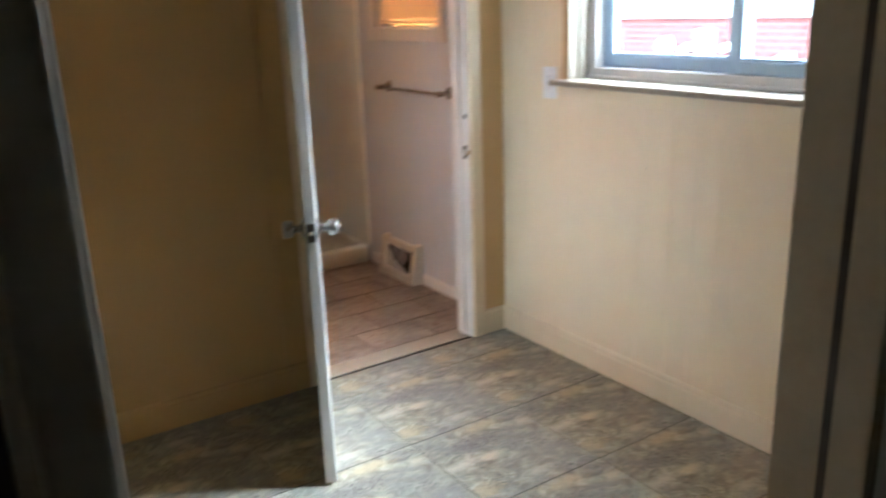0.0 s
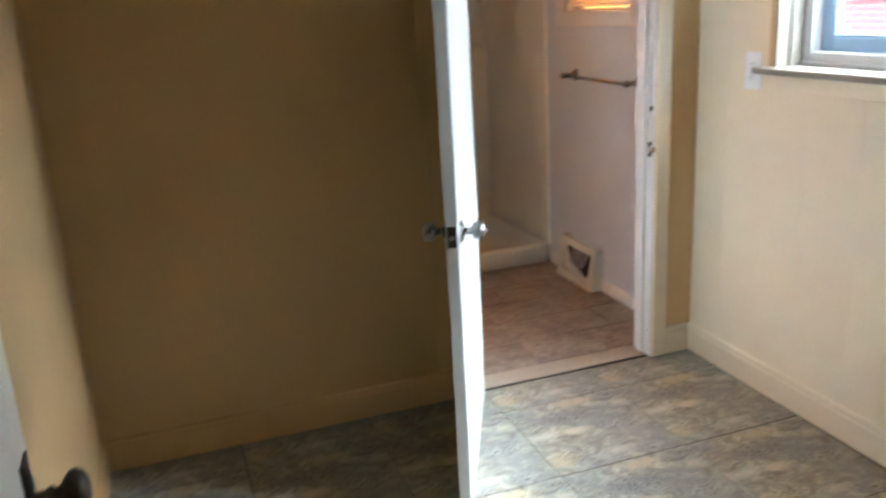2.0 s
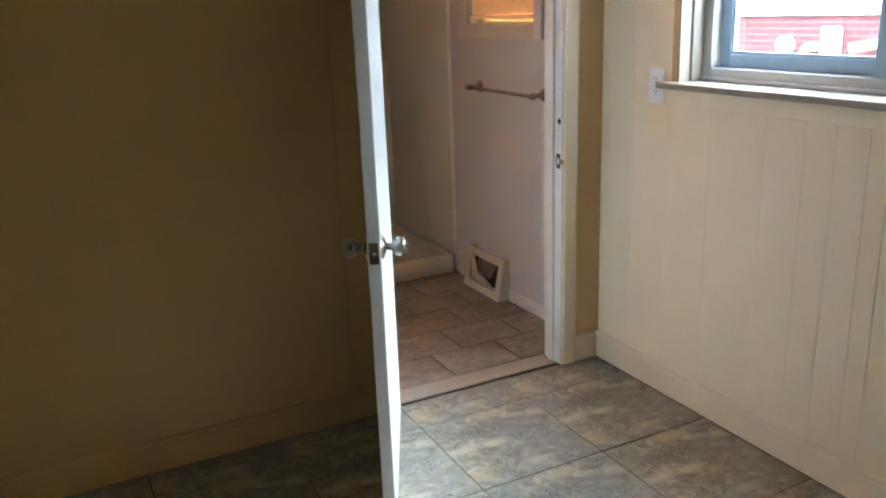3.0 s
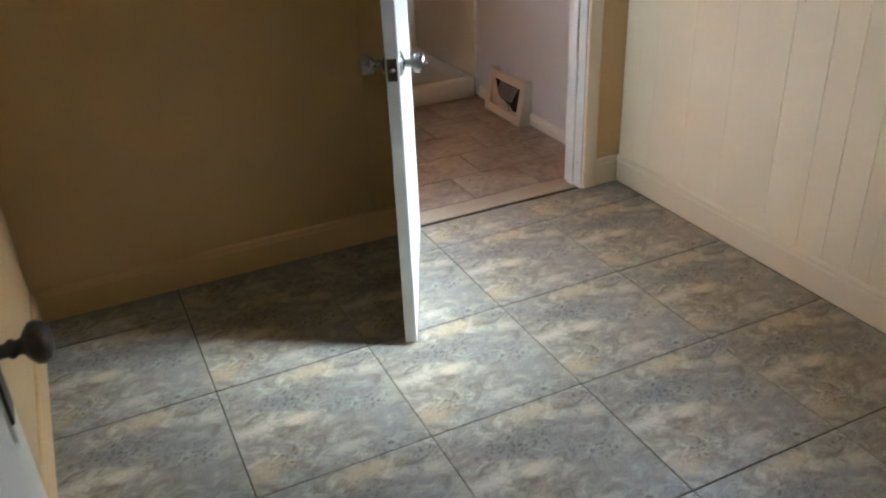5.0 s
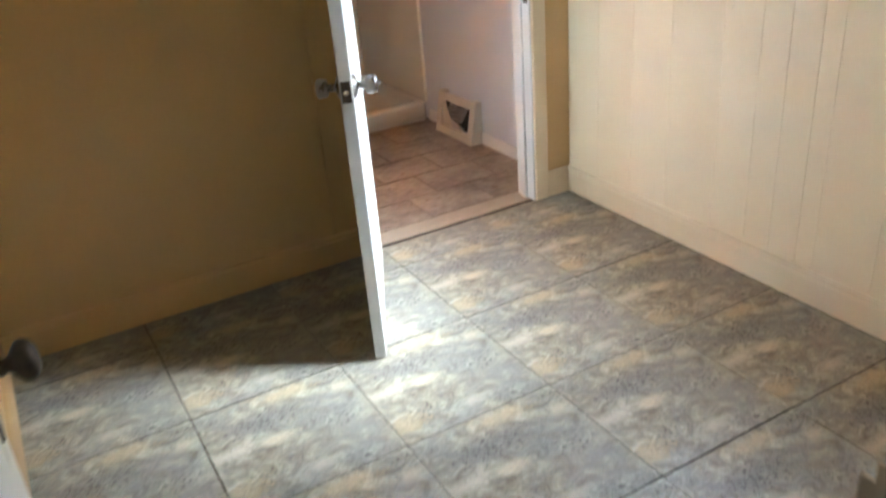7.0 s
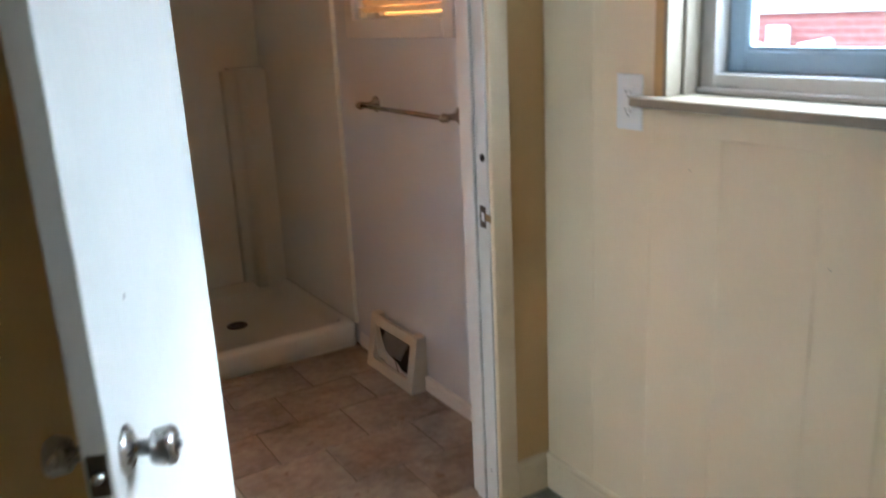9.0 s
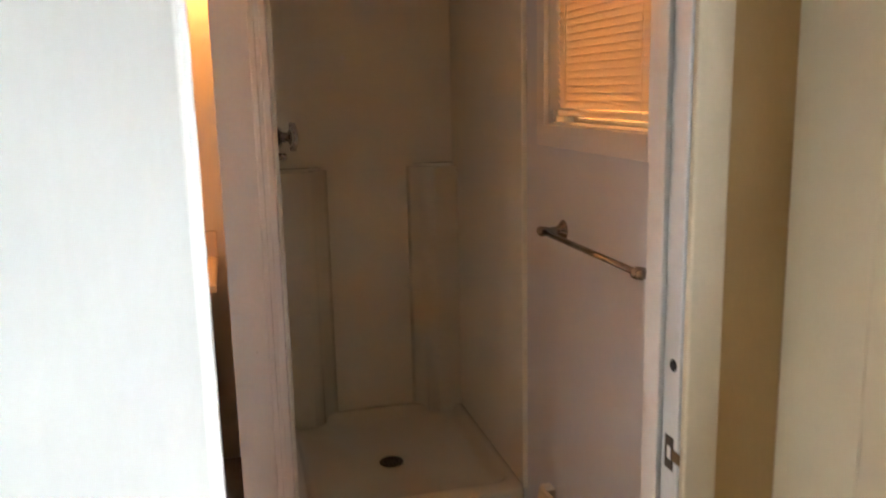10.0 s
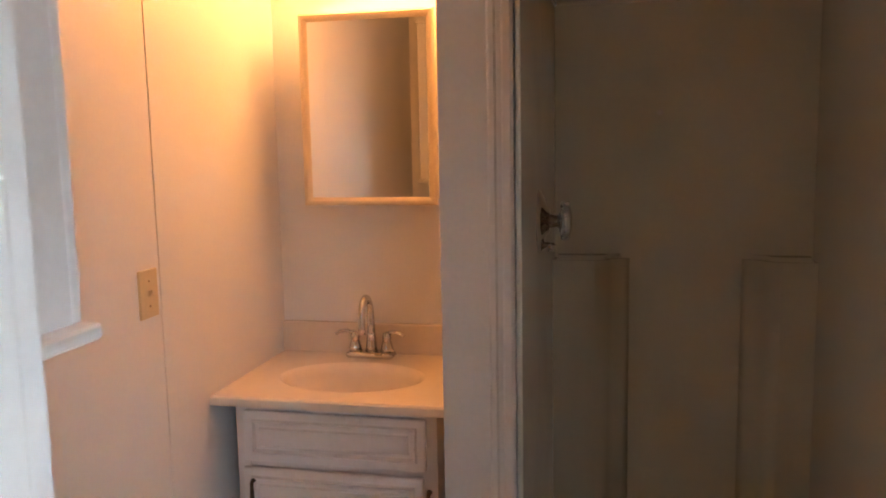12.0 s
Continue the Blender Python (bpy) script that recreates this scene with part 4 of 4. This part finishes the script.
    bm = box((-0.078, -0.027, 0.0), (0.078, 0.027, 0.022), 0.012, 4)
    part("base", bm, CHROME, f, "", True)
    arc = [(0, 0.008, 0.02), (0, 0.008, 0.11)]
    for k in range(1, 13):
        a = radians(180 - k * 15.5)
        arc.append((0, -0.040 - 0.048 * math.cos(a), 0.125 + 0.075 * math.sin(a)))
    arc.append((0, -0.090, 0.095))
    part("spout", tube(arc, 0.011, 14, radii=[0.016, 0.0125] + [0.011] * 12 + [0.0125]), CHROME, f, "high arched spout", True)
    part("spout_base", turned([(0.021, 0.02), (0.018, 0.035), (0.0145, 0.075), (0.015, 0.08)], pose(0, 0.008, 0), 20), CHROME, f, "", True)
    for way in (-1, 1):
        hb = part("handle", turned([(0.022, 0.02), (0.020, 0.034), (0.013, 0.058), (0.015, 0.066), (0.012, 0.080), (0.0, 0.086)], pose(way * 0.052, 0.004, 0), 18), CHROME, f, "", True)
        part("lever", tube([(way * 0.052, 0.004, 0.078), (way * 0.075, -0.002, 0.086), (way * 0.098, -0.008, 0.084), (way * 0.112, -0.012, 0.076)], 0.005, 10, radii=[0.007, 0.006, 0.006, 0.0045]), CHROME, hb, "", True)


vanity()


def medicine_cabinet():
    c = thing("medicine_cabinet", (0.12, B_NORTH, 1.335), "cream framed mirrored medicine cabinet above the vanity", "mirror cabinet")
    x0, x1, z0, z1, y = -0.099, 0.315, 1.338, 1.908, 3.072
    part("body", box((x0 + 0.012, y + 0.02, z0 + 0.012), (x1 - 0.012, B_NORTH - 0.001, z1 - 0.012), 0.003), FRAME_WOOD, c)
    bm = bmesh.new()
    prof = [(0.0, 0.02), (0.0, 0.004), (0.006, -0.002), (0.014, -0.002), (0.022, 0.006), (0.026, 0.014), (0.026, 0.02)]
    rows = [[bm.verts.new((xx, y + d, zz)) for xx, zz in ((x0 + i, z0 + i), (x1 - i, z0 + i), (x1 - i, z1 - i), (x0 + i, z1 - i))] for i, d in prof]
    for p, q in zip(rows, rows[1:] + rows[:1]):
        for k in range(4):
            bm.faces.new((p[k], p[(k + 1) % 4], q[(k + 1) % 4], q[k]))
    bmesh.ops.recalc_face_normals(bm, faces=bm.faces)
    d = part("door_frame", bm, FRAME_WOOD, c, "moulded cream frame")
    part("mirror", box((x0 + 0.024, y + 0.010, z0 + 0.024), (x1 - 0.024, y + 0.016, z1 - 0.024)), MIRROR, d, "mirror glass")


medicine_cabinet()


def vanity_light():
    f = thing("vanity_light", (0.18, B_NORTH, 1.99), "brass strip light with four lit round globes", "wall lamp")
    part("back_plate", box((-0.090, 3.172, 1.995), (0.452, B_NORTH - 0.001, 2.105), 0.004), BRASS, f, "polished brass strip")
    for k in range(4):
        x = -0.012 + k * 0.128
        s = part("lamp_holder", turned([(0.028, 0.0), (0.026, 0.012), (0.018, 0.018), (0.018, 0.03)], pose(x, 3.173, 2.052, 90, 0, 0), 18), BRASS, f)
        part("globe", turned([(0.016, 0.026)] + [(0.046 * math.sin(radians(a)), 0.072 - 0.046 * math.cos(radians(a))) for a in range(25, 181, 15)], pose(x, 3.173, 2.052, 90, 0, 0), 24), BULB, s, "lit warm globe bulb")


vanity_light()


# ---- bathroom: open shelf beside the doorway ----
def wall_shelf():
    x0, x1, y0, y1, z0, z1 = -0.14, 0.302, B_SOUTH + 0.001, 1.458, 1.343, 2.10
    s = thing("wall_shelf", ((x0 + x1) / 2, y0, z0), "white painted open wall shelf with three compartments", "wall shelf")
    part("side_panel", box((x0, y0, z0), (x0 + 0.016, y1 - 0.016, z1), 0.002), WHITE, s)
    part("side_panel", box((x1 - 0.016, y0, z0), (x1, y1 - 0.016, z1), 0.002), WHITE, s)
    part("back_panel", box((x0 + 0.016, y0, z0), (x1 - 0.016, y0 + 0.006, z1)), WHITE, s)
    bm = bmesh.new()
    cut_box(bm, (x0, y1 - 0.016, z0), (x0 + 0.045, y1, z1), 0.003)
    cut_box(bm, (x1 - 0.045, y1 - 0.016, z0), (x1, y1, z1), 0.003)
    cut_box(bm, (x0 + 0.045, y1 - 0.016, z1 - 0.05), (x1 - 0.045, y1, z1), 0.003)
    part("face_frame", bm, WHITE, s)
    for z in (1.58, 1.85):
        part("shelf_board", box((x0 + 0.016, y0 + 0.006, z - 0.009), (x1 - 0.016, y1 - 0.016, z + 0.009), 0.002), WHITE, s)
    part("bottom_ledge", box((x0 - 0.015, y0, z0 - 0.019), (x1 + 0.022, y1 + 0.006, z0), 0.008, 3), WHITE, s, "rounded bottom ledge")
    part("top_board", box((x0 - 0.01, y0, z1), (x1 + 0.012, y1 + 0.012, z1 + 0.018), 0.005), WHITE, s)


wall_shelf()


# ---- bathroom: window with blind, towel bar, floor register ----
def bath_window():
    w = thing("window_bath", (1.50, (BW_S + BW_N) / 2, BW_B), "small window behind a lowered white mini blind", "window", "structure")
    bm = bmesh.new()
    cut_box(bm, (B_EAST - 0.016, BW_S - 0.06, BW_B - 0.065), (B_EAST, BW_S, BW_T + 0.06), 0.003)
    cut_box(bm, (B_EAST - 0.016, BW_N, BW_B - 0.065), (B_EAST, BW_N + 0.06, BW_T + 0.06), 0.003)
    cut_box(bm, (B_EAST - 0.016, BW_S, BW_T), (B_EAST, BW_N, BW_T + 0.06), 0.003)
    cut_box(bm, (B_EAST - 0.018, BW_S, BW_B - 0.065), (B_EAST, BW_N, BW_B - 0.002), 0.003)
    part("window_frame", bm, WHITE, w, "flat white casing")
    bm = bmesh.new()
    for y0, y1 in ((BW_S, BW_S + 0.035), (BW_N - 0.035, BW_N)):
        cut_box(bm, (1.50, y0, BW_B), (1.55, y1, BW_T), 0.003)
    for z0, z1 in ((BW_B, BW_B + 0.012), (BW_T - 0.035, BW_T)):
        cut_box(bm, (1.50, BW_S + 0.035, z0), (1.55, BW_N - 0.035, z1), 0.003)
    part("sash", bm, WHITE, w)
    g = part("pane", box((1.523, BW_S + 0.03, BW_B + 0.008), (1.527, BW_N - 0.03, BW_T - 0.03)), AMBER, w, "glowing amber translucent pane")
    b = thing("mini_blind", (1.45, (BW_S + BW_N) / 2, BW_B), "white slatted mini blind, lowered almost to the sill", "blind")
    y0, y1 = BW_S + 0.008, BW_N - 0.008
    part("head_rail", box((1.432, y0, BW_T - 0.03), (1.462, y1, BW_T - 0.002), 0.002), SLAT, b)
    part("bottom_rail", box((1.436, y0, BW_B + 0.022), (1.458, y1, BW_B + 0.040), 0.004), SLAT, b, "white bottom rail")
    z = BW_B + 0.055
    first = None
    while z < BW_T - 0.035:
        if first is None:
            bm = bmesh.new()
            rows = []
            for k in range(5):
                u = (k - 2) / 2
                rows.append([bm.verts.new((u * 0.004 + 0.0012 * (1 - u * u), y, -u * 0.0118)) for y in (y0 - b.location.y, y1 - b.location.y)])
            for p, q in zip(rows, rows[1:]):
                f = bm.faces.new((p[0], p[1], q[1], q[0]))
                f.smooth = True
            top = list(bm.faces)
            bmesh.ops.solidify(bm, geom=top, thickness=0.0006)
            me = mesh_of("slat", bm, SLAT)
            first = me
        ob = new("slat", me)
        ob.parent = b
        ob.location = (0.0, 0.0, z - b.location.z)
        z += 0.0205
    for y in (y0 + 0.08, y1 - 0.08):
        part("ladder_cord", tube([(1.4335, y, BW_B + 0.03), (1.4335, y, BW_T - 0.02)], 0.0009, 6), SLAT, b)
    for y in (y0 + 0.012, y1 - 0.012):
        part("end_bracket", box((1.428, y - 0.008, BW_B + 0.004), (1.456, y + 0.008, BW_B + 0.040), 0.003), PLASTIC, b, "clear plastic hold-down bracket")


bath_window()


def towel_bar():
    t = thing("towel_bar", (B_EAST, 1.84, 1.05), "satin nickel towel bar with flared posts", "towel bar")
    for y in (1.558, 2.132):
        p = part("post", turned([(0.030, 0.0), (0.029, 0.004), (0.018, 0.012), (0.012, 0.024), (0.0105, 0.045), (0.014, 0.056), (0.015, 0.068), (0.010, 0.078)], pose(B_EAST, y, 1.058, 0, -90, 0), 22), NICKEL, t, "flared post")
        p.name = "post"
    part("bar", tube([(B_EAST - 0.064, 1.548, 1.058), (B_EAST - 0.064, 2.142, 1.058)], 0.008, 14), NICKEL, t)
    for y, d in ((1.546, -1), (2.144, 1)):
        part("finial", turned([(0.012, 0.0), (0.013, 0.006), (0.009, 0.014), (0.0, 0.017)], pose(B_EAST - 0.064, y, 1.058, -90 * d, 0, 0), 16), NICKEL, t)


towel_bar()


def register():
    """A sloped cream baseboard register with a meshed grille, half open."""
    r = thing("baseboard_register", (B_EAST, 2.045, 0.0), "cream painted metal wall register with torn mesh, on the floor", "vent")
    y0, y1, hi = 1.862, 2.228, 0.222
    top, low = B_EAST - 0.036, B_EAST - 0.075
    def slope(z):
        return low + (top - low) * z / hi
    bm = bmesh.new()
    for a, b in ((y0, y0 + 0.045), (y1 - 0.045, y1)):
        prism([(B_EAST - 0.0125, 0.003), (slope(0), 0.003), (slope(hi - 0.008), hi - 0.008), (top + 0.006, hi), (B_EAST - 0.001, hi), (B_EAST - 0.001, 0.064), (B_EAST - 0.0125, 0.064)], "y", a, b, bm)
    for z0, z1 in ((0.003, 0.045), (hi - 0.042, hi - 0.004)):
        prism([(slope(z0) + 0.012, z0), (slope(z0), z0), (slope(z1), z1), (slope(z1) + 0.012, z1)], "y", y0 + 0.045, y1 - 0.045, bm)
    bmesh.ops.recalc_face_normals(bm, faces=bm.faces)
    part("housing", bm, VENT_PAINT, r)
    part("cavity", prism([(slope(0.045) + 0.03, 0.045), (slope(0.18) + 0.016, 0.18), (slope(0.18) + 0.02, 0.18), (slope(0.045) + 0.034, 0.045)], "y", y0 + 0.045, y1 - 0.045), DARK, r)
    for k in range(9):
        z = 0.092 + k * 0.010
        a, b = y1 - 0.075 - k * 0.004, y0 + 0.10 - (k - 4) * 0.006
        part("louvre", tube([(slope(z) + 0.012, a, z), (slope(z) + 0.012, b, z + 0.002)], 0.0018, 6), METERGREY, r)
    part("damper", prism([(y1 - 0.046, 0.046), (y1 - 0.14, 0.046), (y1 - 0.10, 0.11), (y1 - 0.075, 0.178), (y1 - 0.046, 0.178)], "x", slope(0.11) + 0.010, slope(0.11) + 0.013), VENT_PAINT, r, "bent cream damper flap")
    part("damper", prism([(y1 - 0.14, 0.046), (y0 + 0.10, 0.046), (y0 + 0.15, 0.075), (y1 - 0.13, 0.09)], "x", slope(0.07) + 0.013, slope(0.07) + 0.016), METERGREY, r)
    part("lever_rod", tube([(slope(0.05) + 0.006, y0 + 0.12, 0.050), (slope(0.1) + 0.005, y0 + 0.17, 0.110), (slope(0.17) + 0.006, y0 + 0.11, 0.172)], 0.0018, 6), NICKEL, r)


register()

# ---- outside ----
setting("ground", box((OUT + 0.01, -60, -1.0), (90, 60, -0.9)), GRASS, "rough grassy ground between the houses", "ground")


def neighbour_house():
    h = thing("neighbour_house", (8.0, 4.0, -0.9), "red brick house with pale siding and white pipes, unseen upper storey added to block low sky", "house")
    part("wall", box((7.8, -3, -0.9), (13, 14, 1.20)), BRICK, h, "red brick lower wall")
    # storey and roof above the window view are added, high enough to block low sky
    for k in range(33):
        z = 1.34 + k * 0.15
        part("siding_board", prism([(7.80, z), (7.765, z), (7.785, z + 0.15), (7.80, z + 0.15)], "y", -3, 14), SIDING, h)
    part("sky_screen_wall", box((7.80, -3, 1.20), (13, 14, 6.3)), SIDING, h)
    part("trim_board", box((7.74, -3.02, 1.20), (7.80, 14.02, 1.335), 0.01), SIDING, h, "white trim board")
    part("roof", prism([(7.35, 6.25), (10.4, 7.85), (13.45, 6.25), (13.45, 6.37), (10.4, 8.0), (7.35, 6.37)], "y", -3.4, 14.4), SHINGLE, h)
    def elbow(y, z, way):
        part("vent_pipe", tube([(7.72, y, z - 1.2), (7.72, y, z - 0.05), (7.72, y + way * 0.03, z + 0.02), (7.72, y + way * 0.10, z + 0.05), (7.72, y + way * 0.17, z + 0.05)], 0.055, 14), PLASTIC, h, "white plastic elbow pipe")
    elbow(4.06, 0.72, -1)
    elbow(5.46, 0.80, -1)
    part("vent_pipe", tube([(7.82, 4.55, 0.90), (7.60, 4.62, 0.87), (7.5, 4.66, 0.86)], 0.055, 14), PLASTIC, h, "white plastic outlet pipe")
    part("vent_hood", turned([(0.13, 0), (0.12, 0.06), (0.05, 0.11), (0.0, 0.11)], pose(7.80, 5.78, 0.85, 0, -90, 0), 18), PLASTIC, h, "white vent hood")
    part("meter_box", box((7.66, 5.0, 0.74), (7.80, 5.2, 1.08), 0.02), METERGREY, h, "pale grey utility box")


neighbour_house()

# ---- pieces of walls and floors ----
# grooved planks on the room's east wall
edges_y = [NORTH - 0.001, 0.905, 0.712, 0.518, 0.290, 0.143, 0.040, -0.065, -0.130, -0.33, -0.53, -0.69, -0.84, -0.94, -1.10, SOUTH]
for a, b in zip(edges_y, edges_y[1:]):
    spans = [(0.0, TOP - 0.001)]
    if b < WIN_N and a > WIN_S:
        spans = [(0.0, WIN_B - 0.024), (WIN_T, TOP - 0.001)]
        if a > WIN_N:
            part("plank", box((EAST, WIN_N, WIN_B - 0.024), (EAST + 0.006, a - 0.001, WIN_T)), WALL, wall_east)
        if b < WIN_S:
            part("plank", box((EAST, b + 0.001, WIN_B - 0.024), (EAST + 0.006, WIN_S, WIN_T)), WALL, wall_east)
    for z0, z1 in spans:
        bm = bmesh.new()
        c = 0.0014
        prism([(a - 0.0004, EAST + 0.0062), (a - 0.0004, EAST + 0.0014), (a - c, EAST), (b + c, EAST), (b + 0.0004, EAST + 0.0014), (b + 0.0004, EAST + 0.0062)], "z", z0, z1, bm)
        for v in bm.verts:
            v.co.x, v.co.y = v.co.y, v.co.x
        bmesh.ops.recalc_face_normals(bm, faces=bm.faces)
        part("plank", bm, PANEL, wall_east)

# vinyl tiles of the room, 457 mm square, laid in line
TILE, gap = 0.457, 0.0026
rng = random.Random(5)
shared = {}
for i in range(-3, 4):
    for j in range(-4, 4):
        x0, x1 = max(i * TILE, WEST), min((i + 1) * TILE, EAST)
        y0, y1 = max(j * TILE, SOUTH - 0.10), min((j + 1) * TILE, NORTH + 0.010)
        if x1 - x0 < 0.02 or y1 - y0 < 0.02:
            continue
        cx, cy = (i + 0.5) * TILE, (j + 0.5) * TILE
        key = tuple(round(c, 3) for c in (x0 - cx, y0 - cy, x1 - cx, y1 - cy))
        if key not in shared:
            shared[key] = mesh_of("tile", box((key[0] + gap * 0.7, key[1] + gap, -0.003), (key[2] - gap * 0.7, key[3] - gap, 0.0), 0.0006, 1), VINYL)
        ob = new("tile", shared[key])
        ob.parent = room_floor
        ob.location = (cx, cy, rng.uniform(-0.0004, 0.0002))
        ob.rotation_euler = (rng.uniform(-0.0006, 0.0006), rng.uniform(-0.0006, 0.0006), rng.uniform(-0.001, 0.001))

# bathroom tiles, 316 x 236 mm in running bond
LONG, SHORT = 0.316, 0.236
shared = {}
for j in range(-1, 10):
    y0, y1 = max(1.455 + (j - 1) * SHORT, NORTH + 0.127), min(1.455 + j * SHORT, 2.433)
    if y1 - y0 < 0.02:
        continue
    for i in range(-5, 6):
        shift = 0.765 + (0.155 if j % 2 else 0.0)
        x0, x1 = max(shift + i * LONG, B_WEST + 0.001), min(shift + (i + 1) * LONG, B_EAST - 0.001)
        if x1 - x0 < 0.02:
            continue
        key = (round(x1 - x0, 3), round(y1 - y0, 3))
        if key not in shared:
            hx, hy = key[0] / 2, key[1] / 2
            shared[key] = mesh_of("tile", box((-hx + 0.0026, -hy + 0.0032, -0.003), (hx - 0.0026, hy - 0.0032, 0.002), 0.0008, 1), BATH_TILE)
        ob = new("tile", shared[key])
        ob.parent = bath_floor
        ob.location = ((x0 + x1) / 2, (y0 + y1) / 2, 0.003 + rng.uniform(-0.0004, 0.0003))

# nail holes and scuffs left in the paint
def mark(parent, at, way, size=0.003):
    m = pose(*at, 0, -90, 0) if way == "west" else pose(*at, 90, 0, 0)
    part("nail_hole", turned([(size, -0.0005), (size * 0.9, 0.0006), (size * 0.4, 0.0009)], m, 9), GROUT, parent)


mark(wall_east, (EAST, 0.262, 0.88), "west", 0.0014)
mark(wall_east, (EAST, 0.60, 1.02), "west", 0.0016)
mark(jamb_bath, (DOOR_R, NORTH + 0.058, 1.045), "west", 0.0022)
mark(jamb_bath, (DOOR_R, NORTH + 0.02, 0.11), "west", 0.0026)
